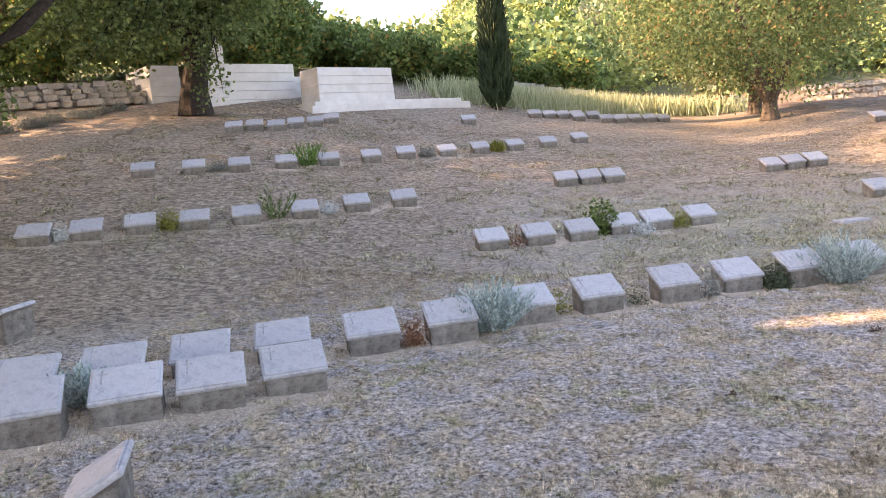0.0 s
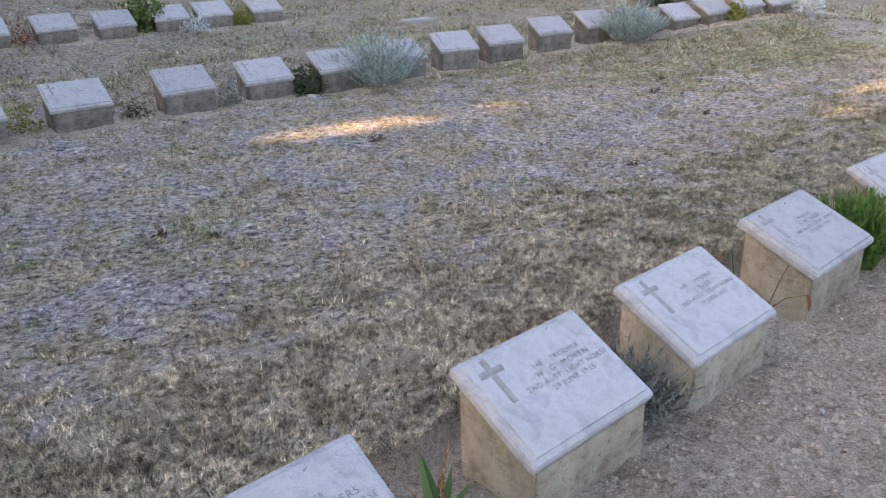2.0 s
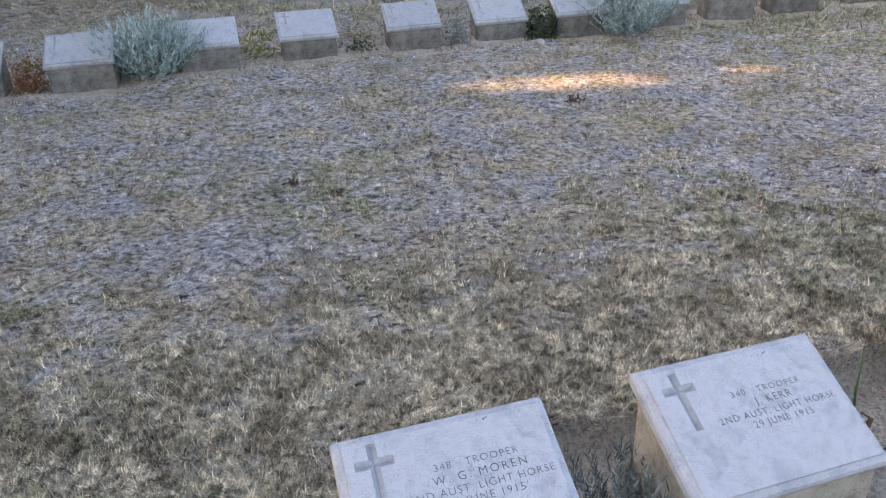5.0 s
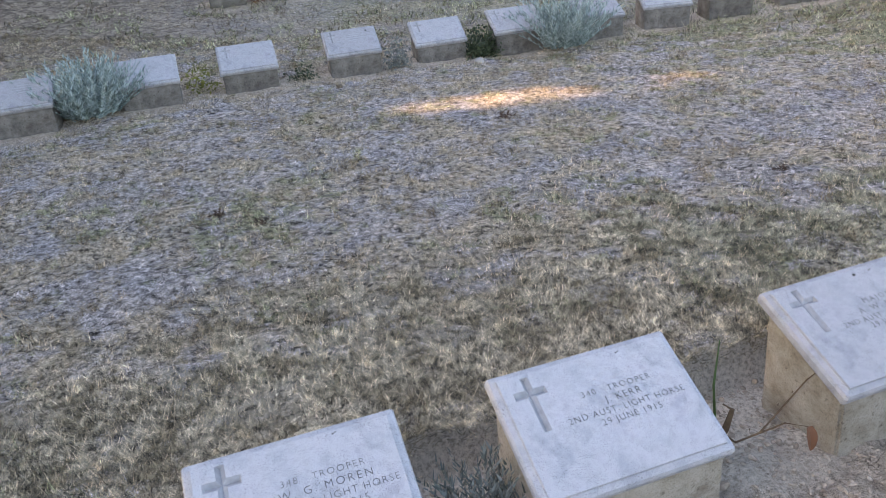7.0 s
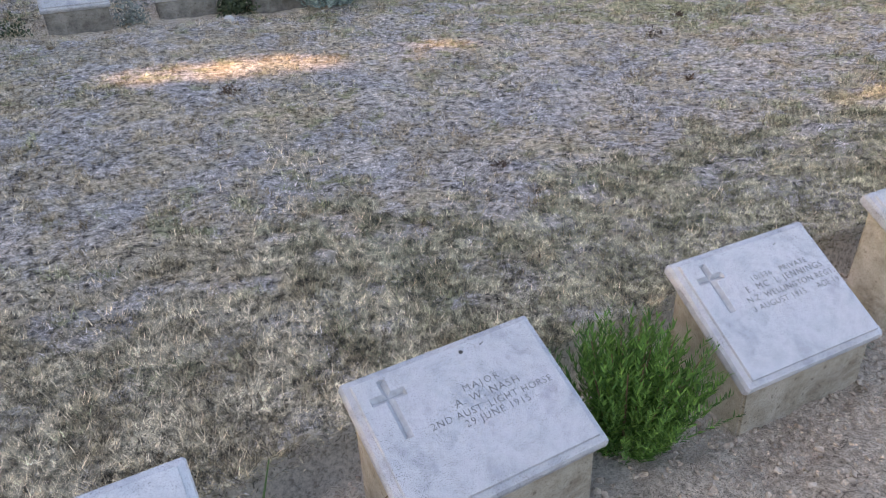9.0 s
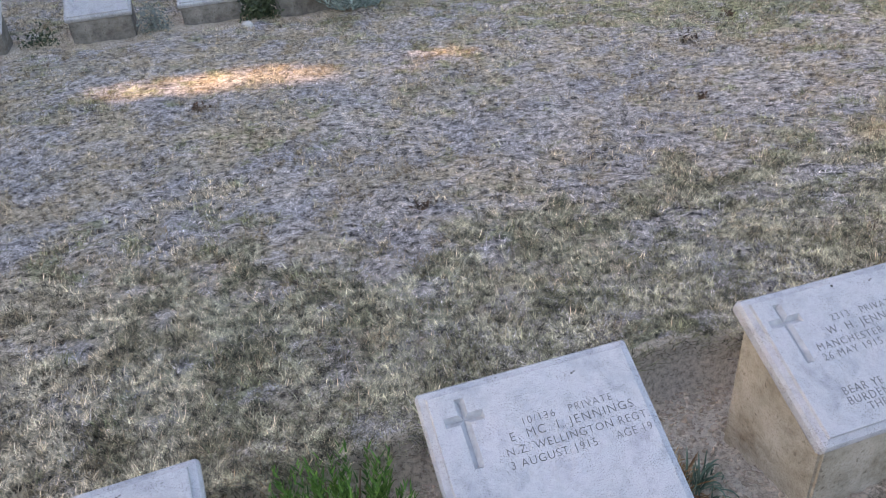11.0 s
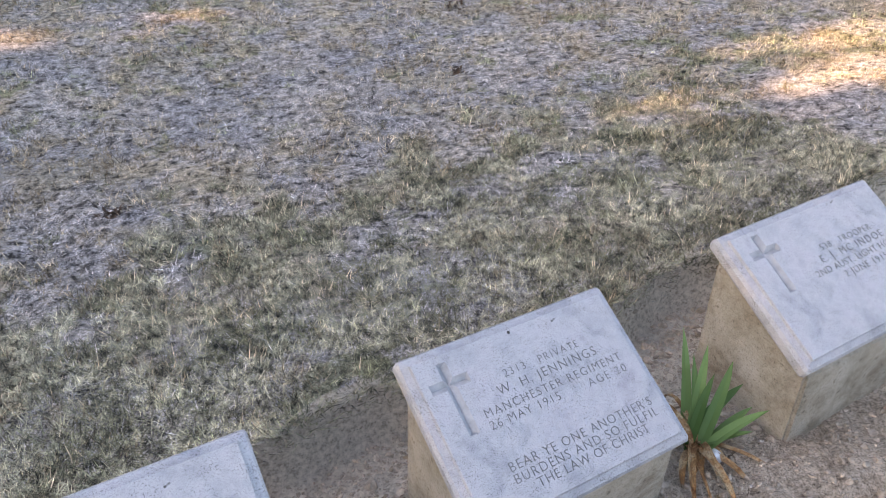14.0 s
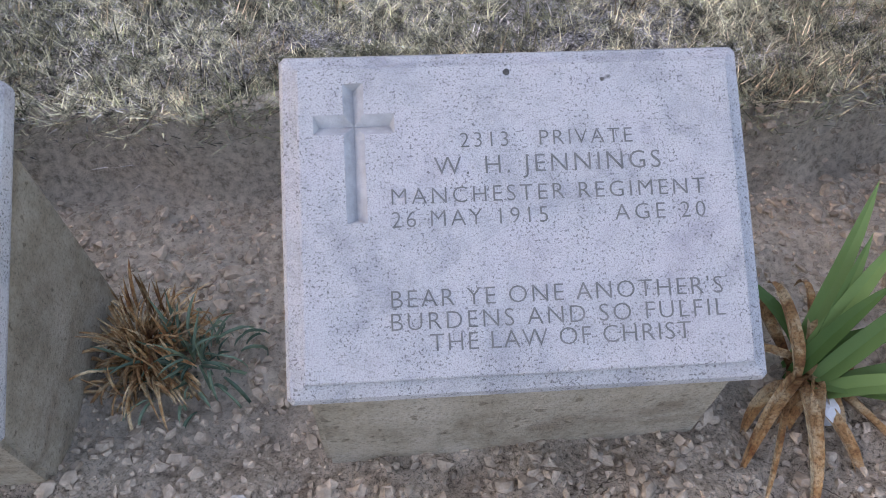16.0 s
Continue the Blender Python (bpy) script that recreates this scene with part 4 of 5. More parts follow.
def tree(name, label, x, y, height, crown_r, crown_low, clumps, per, leaf, material, trunk_r=0.22, seed=1, forks=5, lean=(0, 0), squash=1.0, bark=None):
    rng = np.random.default_rng(seed)
    rr = random.Random(seed)
    root = new(name)
    root.location = (x, y, gz(x, y) - 0.05)
    tagged(root, label, "tree")
    bm = bmesh.new()
    fork = crown_low * 0.55
    tube(bm, [Vector((0, 0, 0)), Vector((0.05 * lean[0], 0, fork * 0.5)), Vector((lean[0] * 0.3, lean[1] * 0.3, fork))], [trunk_r * 1.35, trunk_r, trunk_r * 0.85], 12)
    mid = (crown_low + height) / 2
    for k in range(forks):
        a = k * math.tau / forks + rr.uniform(-0.4, 0.4)
        out = crown_r * rr.uniform(0.45, 0.75)
        p0 = Vector((lean[0] * 0.3, lean[1] * 0.3, fork - 0.1))
        p1 = p0 + Vector((math.cos(a) * out * 0.3, math.sin(a) * out * 0.3, (mid - fork) * 0.45))
        p2 = p0 + Vector((math.cos(a) * out * 0.65 + rr.uniform(-0.2, 0.2), math.sin(a) * out * 0.65, (mid - fork) * 0.95))
        p3 = p0 + Vector((math.cos(a) * out, math.sin(a) * out, (mid - fork) * rr.uniform(1.2, 1.6)))
        tube(bm, [p0, p1, p2, p3], [trunk_r * 0.6, trunk_r * 0.42, trunk_r * 0.25, trunk_r * 0.08], 7)
        for j in range(3):
            b = a + rr.uniform(-1.2, 1.2)
            q = p1.lerp(p3, rr.uniform(0.2, 0.8))
            tube(bm, [q, q + Vector((math.cos(b), math.sin(b), rr.uniform(0.0, 0.7))) * crown_r * 0.25, q + Vector((math.cos(b), math.sin(b), rr.uniform(0.1, 0.6))) * crown_r * 0.5], [trunk_r * 0.2, trunk_r * 0.12, trunk_r * 0.03], 5)
    part("trunk", bm, bark or M_BARK, root, "forked rough-barked trunk and limbs")
    d = rng.normal(size=(clumps, 3))
    d /= np.linalg.norm(d, axis=1)[:, None]
    k = rng.uniform(0.35, 1.0, (clumps, 1)) ** 0.5
    lob = 1 + 0.22 * np.sin(d[:, :1] * 5 + seed) * np.cos(d[:, 1:2] * 4)
    c = d * k * lob * np.array((crown_r, crown_r, (height - crown_low) / 2 * squash)) + np.array((lean[0], lean[1], mid))
    co = leaves(rng, c, crown_r * 0.085, per, leaf, leaf * 0.6, -0.1)
    co = open_gaps(co, root.location)
    crown = new("crown", fast_mesh("crown", co, 4, material))
    crown.parent = root
    return root


tree("tree", "broad tree with sunlit green crown and forked trunk", 7.26, 31.9, 8.4, 5.6, 1.25, 430, 100, 0.15, M_TREE_W, 0.30, 101, 5)
tree("tree", "broad tree beside its twin, sunlit crown", 7.30, 35.2, 8.8, 5.4, 1.6, 360, 70, 0.17, M_TREE_W, 0.28, 102, 5)
tree("tree", "spreading tree with a short forked trunk among grave markers", 11.85, 21.15, 5.2, 3.4, 1.25, 900, 34, 0.13, M_TREE_W, 0.22, 103, 4)
# trunk takes the darkened bark, with shade painted in
old = tree("tree", "shaded old tree with hanging leafy boughs", -12.3, 24.0, 9.5, 4.8, 3.0, 420, 44, 0.16, M_TREE, 0.46, 104, 5, (0.8, 0), 1.0, M_BARK_SHADED)
rng_b = np.random.default_rng(9)
bm = bmesh.new()
hang = []
RIGHT = Vector((0.973, 0.211, 0.0))
for k, (ox, drop, thick) in enumerate(((3.3, 2.9, 9), (3.7, 3.3, 9), (2.7, 2.3, 8), (2.1, 1.7, 7), (1.6, 1.2, 4), (1.45, 0.25, 2), (2.1, 0.45, 2), (-0.9, 1.5, 8), (-1.5, 2.1, 9), (-2.6, 2.6, 9), (1.2, 2.4, 7), (-3.6, 2.9, 9), (2.9, 1.9, 4), (0.5, 2.2, 8), (-0.3, 1.9, 8), (-1.9, 1.2, 5))):
    top = RIGHT * ox * 0.45 + Vector((0, -1.0, 4.4))
    low = RIGHT * ox + Vector((0, -1.9 - 0.06 * k, drop))
    pts = [top, top.lerp(low, 0.35) + Vector((0.15, 0, 0.25)), top.lerp(low, 0.7) + Vector((0.1, 0, 0.12)), low]
    tube(bm, pts, [0.05, 0.035, 0.02, 0.006], 6)
    for t in np.linspace(0.12, 1.0, 14):
        for q in range(thick):
            hang.append(np.array(top.lerp(low, t)) + rng_b.normal(size=3) * (0.10 + 0.035 * thick))
part("hanging_bough", bm, M_BARK_SHADED, old)
hung = new("hanging_leaves", fast_mesh("hanging_leaves", leaves(rng_b, np.array(hang), 0.10, 7, 0.13, 0.12, -0.4), 4, M_TREE))
hung.parent = old
for i, (x, y, h, r, lo) in enumerate(((-17.0, 10.2, 15.0, 4.8, 2.8), (-24.5, 9.2, 20.0, 5.5, 7.0), (-8.5, 4.5, 9.0, 4.4, 2.2), (-7.5, -2.5, 9.0, 4.4, 2.2), (-13.5, 7.5, 11.0, 4.8, 2.5), (-16.0, 1.0, 12.0, 5.0, 3.0), (-22.0, 10.0, 13.0, 5.5, 3.0), (-21.0, 17.5, 12.0, 5.0, 3.0))):
    tree("tree", "dense dark-leaved tree shading the lawn", x, y, h, r, lo, 620, 21, 0.33, M_TREE, 0.3, 120 + i)
for i, (x, y, h, r) in enumerate(((-17.5, 29.5, 7.5, 3.4), (-13.4, 32.0, 5.6, 2.4), (-9.0, 37.0, 2.2, 2.2), (-5.5, 40.0, 2.4, 2.4), (-22.0, 25.5, 8.0, 3.6), (-16.0, 36.0, 5.6, 2.6), (-1.5, 43.0, 2.8, 2.4), (-12.0, 38.5, 2.3, 2.2))):
    tree("tree", "bushy tree behind the memorial", x, y, h, r, 0.3, 420, 26, 0.26, M_THICKET, 0.2, 140 + i)

for i, (x, y, h, r) in enumerate(((-26.5, 27.0, 5.2, 2.8), (-22.5, 30.0, 5.0, 2.8), (-19.0, 33.5, 5.4, 2.8), (-30.0, 23.5, 5.6, 3.0), (-14.5, 35.5, 4.4, 2.4))):
    tree("tree", "dark bushy tree behind the stone terrace", x, y, h, r, 0.2, 460, 34, 0.22, M_THICKET, 0.18, 170 + i)


shade = tree("tree", "dark leaning tree with a long low limb", -10.2, 9.6, 9.5, 5.0, 4.8, 760, 26, 0.22, M_TREE, 0.24, 160, 4)
bm = bmesh.new()
tube(bm, [Vector((0.2, 0.3, 2.2)), Vector((1.2, 1.2, 2.75)), Vector((2.0, 2.0, 3.5)), Vector((2.9, 2.7, 4.6))], [0.16, 0.14, 0.11, 0.06], 8)
part("low_limb", bm, M_BARK_SHADED, shade)
rng_s = np.random.default_rng(61)
spray = np.array((1.0, 1.6, 2.2)) + rng_s.normal(size=(70, 3)) * np.array((0.35, 0.35, 0.55))
dark = new("low_leaves", fast_mesh("low_leaves", leaves(rng_s, spray, 0.1, 10, 0.12, 0.1, -0.3), 4, M_TREE))
dark.parent = shade


def cypress(x, y, h, r):
    root = new("cypress")
    root.location = (x, y, gz(x, y) - 0.05)
    tagged(root, "tall slender dark green cypress", "tree")
    bm = bmesh.new()
    tube(bm, [Vector((0, 0, 0)), Vector((0, 0, h * 0.5)), Vector((0, 0, h * 0.95))], [0.14, 0.09, 0.02], 8)
    part("trunk", bm, M_BARK, root)
    rng = np.random.default_rng(7)
    n = 5200
    t = rng.uniform(0.02, 1.0, n)
    rad = r * np.clip(np.minimum(t / 0.12, 1) ** 0.6 * (1 - t) ** 0.42 * 1.05, 0.02, None) * rng.uniform(0.75, 1.08, n)
    a = rng.uniform(0, math.tau, n)
    base = np.stack((np.cos(a) * rad, np.sin(a) * rad, t * h), axis=1)
    d = np.stack((np.cos(a) * 0.3, np.sin(a) * 0.3, np.ones(n)), axis=1) + rng.normal(size=(n, 3)) * 0.18
    d /= np.linalg.norm(d, axis=1)[:, None]
    ob = new("crown", fast_mesh("crown", spikes(rng, base, d, rng.uniform(0.25, 0.5, n), rng.uniform(0.05, 0.1, n)), 5, M_CYPRESS))
    ob.parent = root


cypress(-3.22, 32.25, 7.2, 0.62)


# ---- monument ----
def monument():
    root = new("memorial_wall")
    tagged(root, "pale stone memorial of stepped blocks on a low terrace", "monument")
    root.matrix_basis = pose(-8.75, 25.55, gz(-8.75, 25.55) - 0.02, 0, 0, 54)
    def courses(name, x0, x1, y0, y1, z0, z1, n, batter=0.0):
        for i in range(n):
            a, b = z0 + (z1 - z0) * i / n, z0 + (z1 - z0) * (i + 1) / n
            k = batter * (a - z0)
            part(name, box_bm(x0 + k, x1 - k, y0 + k, y1 - k, a + 0.004, b - 0.004, 0.012), M_MONUMENT, root)
    courses("terrace_course", 0.0, 7.6, 0.0, 4.8, -0.5, 0.30, 2)
    courses("terrace_step", 0.25, 7.3, 0.2, 4.8, 0.30, 0.46, 1)
    courses("front_block", 0.6, 4.0, 0.4, 1.63, 0.46, 1.68, 4, 0.03)
    courses("screen_wall", -1.7, 1.25, 3.0, 3.6, 0.2, 2.15, 6)
    courses("low_wall", 1.25, 5.0, 3.1, 3.6, 0.2, 1.7, 5)
    courses("pylon", -2.35, -1.6, 2.9, 3.7, 0.2, 4.2, 11, 0.01)
    courses("side_block", -3.6, -2.4, 5.0, 7.4, 0.1, 2.36, 6, 0.02)


monument()

# ---- hedge, banks, walls and woods in the distance ----
def along(a, b, n, rng, wide):
    t = rng.uniform(0, 1, n)
    x = a[0] + (b[0] - a[0]) * t + rng.normal(size=n) * wide
    y = a[1] + (b[1] - a[1]) * t + rng.normal(size=n) * wide
    return x, y


def hedge(name, label, a, b, n, wide, h, width, material, seed):
    rng = np.random.default_rng(seed)
    x, y = along(a, b, n, rng, wide)
    base = np.stack((x, y, ground_z(x, y)), axis=1)
    d = rng.normal(size=(n, 3)) * 0.28 + np.array((0, 0, 1))
    d /= np.linalg.norm(d, axis=1)[:, None]
    co = spikes(rng, base, d, h * rng.uniform(0.5, 1.15, n), width * rng.uniform(0.6, 1.4, n))
    tagged(new(name, fast_mesh(name, co, 5, material)), label, "hedge", kind="stuff")


hedge("tall_grass", "band of tall pale seeding grass and lavender", (-5.4, 34.0), (6.5, 40.0), 11000, 0.8, 0.95, 0.045, M_TALL, 201)
rng_l = random.Random(77)
for k in range(26):
    t = k / 25
    spot = (-18.2 + 2.9 * t + rng_l.uniform(-0.35, 0.35), 18.6 + 5.4 * t + rng_l.uniform(-0.3, 0.3))
    leafy("lavender", "low grey-green lavender mound edging the lawn", *spot, rng_l.uniform(0.25, 0.42), rng_l.uniform(0.25, 0.4), 60, 9, 0.07, 0.03, M_LAVENDER, 700 + k, "shrub", 0.05)


def rubble_wall(a, b, h, courses, label, seed, back=0.0):
    """Uneven courses of rubble, each set back from the one below."""
    rr = random.Random(seed)
    root = new("rubble_wall")
    tagged(root, label, "wall", kind="structure")
    A, B = Vector(a), Vector(b)
    run = (B - A)
    n = max(3, int(run.length / 0.45))
    ang = math.degrees(math.atan2(run.y, run.x))
    side = Vector((-run.y, run.x)).normalized()
    shared = []
    for k in range(9):
        w, t = rr.uniform(0.17, 0.30), h / courses * rr.uniform(0.75, 1.1)
        bm = box_bm(-w, w, -0.2 - back * 0.5, 0.2 + back * 0.5, 0, t, 0.04)
        for v in bm.verts:
            v.co += Vector((rr.uniform(-0.04, 0.04), rr.uniform(-0.04, 0.04), rr.uniform(-0.03, 0.03)))
        me = bpy.data.meshes.new("stone")
        bm.to_mesh(me)
        bm.free()
        me.materials.append(M_RUBBLE)
        shared.append(me)
    for c in range(courses):
        for i in range(n):
            p = A + run * ((i + 0.5 + 0.5 * (c % 2)) / n) + side * back * c
            ob = new("stone", rr.choice(shared))
            ob.parent = root
            ob.matrix_basis = pose(p.x, p.y, gz(A.x + run.x * i / n, A.y + run.y * i / n) - 0.05 + c * h / courses, rr.uniform(-3, 3), rr.uniform(-3, 3), ang + rr.uniform(-7, 7))


rubble_wall((-21.5, 23.4), (-15.2, 25.8), 1.0, 4, "low stepped rubble stone terrace with small plants", 1, 0.45)
rubble_wall((-4.0, 38.5), (8.0, 43.5), 0.9, 3, "long low stone wall behind the tall grass", 2)
rubble_wall((10.5, 41.0), (28.0, 34.0), 0.8, 3, "low stone wall topping a reddish bank", 3)


def woods(name, label, n, material, seed, xr, yr, rr_, per):
    """Rounded bushes standing close on the slope, each a lobed heap of leaf sprays round a solid heart."""
    rng = np.random.default_rng(seed)
    x, y = rng.uniform(*xr, n), yr[0] + rng.uniform(0, 1, n) ** 1.4 * (yr[1] - yr[0])
    r = rng.uniform(*rr_, n) * (1 + 0.006 * (y - 46))
    k = 9
    d = rng.normal(size=(n, k, 3))
    d /= np.linalg.norm(d, axis=2)[..., None]
    d[..., 2] = np.abs(d[..., 2])
    lobe = np.stack((x, y, np.zeros(n)), axis=1)[:, None] + d * r[:, None, None] * np.array((0.62, 0.62, 0.8))
    lobe_r = np.repeat(r * 0.52, k)
    lobe = lobe.reshape(-1, 3)
    lobe[:, 2] += ground_z(np.repeat(x, k), np.repeat(y, k)) + 0.1
    e = rng.normal(size=(len(lobe), per, 3))
    e /= np.linalg.norm(e, axis=2)[..., None]
    at = (lobe[:, None] + e * lobe_r[:, None, None] * rng.uniform(0.75, 1.05, (len(lobe), per, 1))).reshape(-1, 3)
    co = leaves(rng, at, 0.08, 1, 0.48, 0.34, 0.2)
    heart = (lobe[:, None] + np.array([(1, 0, 0), (0, 1, 0), (-1, 0, 0), (0, -1, 0), (0, 0, 1), (0, 0, 1)])[None] * (lobe_r * 0.42)[:, None, None])
    q = np.concatenate([heart[:, [a, b, 4, 5]] for a, b in ((0, 1), (1, 2), (2, 3), (3, 0))]).reshape(-1, 3)
    tagged(new(name, fast_mesh(name, np.concatenate((co, q)), 4, material)), label, "woods", kind="stuff")


for k, (label, n) in enumerate((("light green sunlit scrub on the hillside", 230), ("yellow-green bushes on the hillside", 170), ("grey-olive bushes on the hillside", 150), ("deep green bushes on the hillside", 140))):
    woods("hillside_scrub", label, n, SCRUB[k], 300 + k, (-50, 60), (48, 140), (1.5, 3.4), 46)
woods("boundary_scrub", "dark green bushes beyond the memorial", 60, SCRUB[3], 310, (-24, -4), (43, 52), (0.9, 1.6), 70)


# ---- turf ----
def turf(name, label, n, per, xr, yr, length, width, material, seed, field, lift=(0.15, 1.2), spread=0.02, near=True, band=None):
    """Single blades on the lawn where the given field is above 0."""
    rng = np.random.default_rng(seed)
    x, y = rng.uniform(*xr, n), rng.uniform(*yr, n)
    if band:
        u, v = x, y
        x = ROW_O[0] + u * math.cos(ROW_A) - v * math.sin(ROW_A)
        y = ROW_O[1] + u * math.sin(ROW_A) + v * math.cos(ROW_A)
    u, v = row_uv(x, y)
    keep = (bed(x, y) < 0.35) & ~((v > -0.45) & (v < 0.03) & (u > -0.3) & (u < 5.7))
    keep &= v > -0.75
    x, y = x[keep], y[keep]
    keep = field(x, y) + rng.uniform(-0.14, 0.14, len(x)) > 0
    if near:
        for px, py in ROW_C + ROW_D + ROW_E:
            keep &= np.hypot(x - px, y - py) > 0.3
    x, y = x[keep], y[keep]
    x, y = np.repeat(x, per) + rng.normal(size=len(x) * per) * spread, np.repeat(y, per) + rng.normal(size=len(y) * per) * spread
    n = len(x)
    base = np.stack((x, y, ground_z(x, y) - 0.002), axis=1)
    a = rng.uniform(0, math.tau, n)
    d = np.stack((np.cos(a), np.sin(a), rng.uniform(*lift, n)), axis=1)
    d /= np.linalg.norm(d, axis=1)[:, None]
    L, W = length * rng.uniform(0.4, 1.4, n), width * rng.uniform(0.6, 1.3, n)
    s = np.stack((-np.sin(a), np.cos(a), np.zeros(n)), axis=1) * W[:, None] * 0.5
    tip = base + d * L[:, None] + s * rng.uniform(-6, 6, (n, 1))
    co = np.stack((base - s, base + s, tip), axis=1).reshape(-1, 3)
    tagged(new(name, fast_mesh(name, co, 3, material)), label, "grass", kind="stuff")


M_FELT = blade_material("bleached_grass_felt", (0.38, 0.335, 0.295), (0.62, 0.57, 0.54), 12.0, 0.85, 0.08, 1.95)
LAWN = ((-3.5, 9.5), (2.0, 10.8))
turf("bleached_grass", "matted bleached grey grass lying flat", 1250000, 1, *LAWN, 0.028, 0.0036, M_FELT, 400, lambda x, y: 0.12 - straw_field(x, y) - 0.6 * np.clip(green_field(x, y), 0, 1), (0.05, 0.7))
turf("dry_grass", "tufts of short straw-coloured grass", 56000, 9, *LAWN, 0.042, 0.0036, M_BLADE, 401, lambda x, y: straw_field(x, y) - 0.05, (0.25, 1.7), 0.014)
turf("green_grass", "thin patches of olive-green grass", 40000, 9, *LAWN, 0.044, 0.0036, M_BLADE_G, 402, lambda x, y: green_field(x, y) - 0.02, (0.3, 1.9), 0.014)
def edge_field(x, y):
    return straw_field(x, y) + 0.4 - 1.3 * step(row_uv(x, y)[1], 0.35, 1.7)


turf("edge_grass", "dense short dry grass along the bare bed", 230000, 1, (-0.5, 3.0), (0.15, 1.7), 0.038, 0.0032, M_EDGE, 405, edge_field, (0.1, 1.0), 0.0, True, True)
turf("edge_grass", "dense olive grass along the bare bed", 230000, 1, (2.7, 6.4), (0.10, 1.7), 0.036, 0.0032, M_EDGE_G, 406, lambda x, y: edge_field(x, y) + 0.2, (0.1, 1.0), 0.0, True, True)
turf("distant_grass", "dry streaky grass over the upper lawn", 26000, 9, (-13, 15), (10.5, 27), 0.075, 0.009, M_BLADE_FAR, 403, lambda x, y: field_noise(x, y, 0.8, 45.0) + 0.1, (0.2, 1.2), 0.05, False)
turf("distant_green_grass", "greener grass over the upper lawn", 17000, 9, (-13, 15), (10.0, 24), 0.10, 0.012, M_BLADE_G, 404, lambda x, y: field_noise(x, y, 0.9, 46.0) - 0.25 + 0.35 * step(x, -3, 1.5) * step(20 - y, 0, 5), (0.2, 1.2), 0.05, False)


# ---- bare bed: clods, pebbles, stones ----
def lumps(name, label, n, size, material, seed, vr, ur):
    rng = np.random.default_rng(seed)
    t = (1 + 5 ** 0.5) / 2
    ico = np.array([(-1, t, 0), (1, t, 0), (-1, -t, 0), (1, -t, 0), (0, -1, t), (0, 1, t), (0, -1, -t), (0, 1, -t), (t, 0, -1), (t, 0, 1), (-t, 0, -1), (-t, 0, 1)]) / 1.9
    tri = [(0, 11, 5), (0, 5, 1), (0, 1, 7), (0, 7, 10), (0, 10, 11), (1, 5, 9), (5, 11, 4), (11, 10, 2), (10, 7, 6), (7, 1, 8), (3, 9, 4), (3, 4, 2), (3, 2, 6), (3, 6, 8), (3, 8, 9), (4, 9, 5), (2, 4, 11), (6, 2, 10), (8, 6, 7), (9, 8, 1)]
    u, v = rng.uniform(*ur, n), rng.uniform(*vr, n)
    x = ROW_O[0] + u * math.cos(ROW_A) - v * math.sin(ROW_A)
    y = ROW_O[1] + u * math.sin(ROW_A) + v * math.cos(ROW_A)
    s = size * rng.uniform(0.3, 1.0, n) ** 2.2
    z = ground_z(x, y) + relief(x, y) + s * 0.15
    verts = (ico[None] * (1 + rng.normal(size=(n, 12, 1)) * 0.30) * (s[:, None, None] * np.stack((np.ones(n), rng.uniform(0.6, 1.0, n), rng.uniform(0.45, 0.8, n)), axis=1)[:, None, :]))
    a = rng.uniform(0, math.tau, n)
    ca, sa = np.cos(a)[:, None], np.sin(a)[:, None]
    vx, vy = verts[..., 0] * ca - verts[..., 1] * sa, verts[..., 0] * sa + verts[..., 1] * ca
    verts = np.stack((vx + x[:, None], vy + y[:, None], verts[..., 2] + z[:, None]), axis=2).reshape(-1, 3)
    faces = (np.array(tri)[None] + (np.arange(n) * 12)[:, None, None]).reshape(-1, 3)
    me = bpy.data.meshes.new(name)
    me.from_pydata(verts.tolist(), [], faces.tolist())
    me.materials.append(material)
    tagged(new(name, me), label, "soil", kind="stuff")


M_CLOD = plain("soil_clods", (0.20, 0.15, 0.105), (0.58, 0.46, 0.34), 38.0, 0.95)
lumps("soil_clods", "crumbly brown clods of dry soil", 11000, 0.013, M_CLOD, 501, (-0.85, 0.16), (-0.6, 6.6))
lumps("soil_crumbs", "fine crumbs of dry soil between the markers", 8000, 0.008, M_CLOD, 504, (-0.45, 0.2), (3.3, 5.3))
lumps("soil_lumps", "larger cracked lumps of dry soil", 120, 0.02, M_CLOD, 503, (-0.85, 0.16), (-0.6, 6.6))
lumps("gravel", "scattered small pale pebbles", 160, 0.008, M_PEBBLE, 502, (-0.9, 0.09), (-0.6, 6.6))


def stone(label, x, y, s, seed, material):
    rr = random.Random(seed)
    bm = bmesh.new()
    bmesh.ops.create_icosphere(bm, subdivisions=2, radius=1)
    for v in bm.verts:
        k = 1 + 0.28 * noise.noise(v.co * 1.4 + Vector((seed, 0, 0)))
        v.co = Vector((v.co.x * s * k, v.co.y * s * 0.75 * k, v.co.z * s * 0.55 * k))
    me = bpy.data.meshes.new("stone")
    bm.to_mesh(me)
    bm.free()
    me.materials.append(material)
    ob = new("stone", me)
    ob.matrix_basis = pose(x, y, gz(x, y) + float(relief(x, y)) + s * 0.2, 0, 0, rr.uniform(0, 360))
    tagged(ob, label, "stone")


M_WHITESTONE = plain("white_quartz", (0.60, 0.58, 0.55), (0.80, 0.78, 0.75), 30)
stone("small white stone lying on the bare soil", 6.84, 5.12, 0.022, 1, M_WHITESTONE)
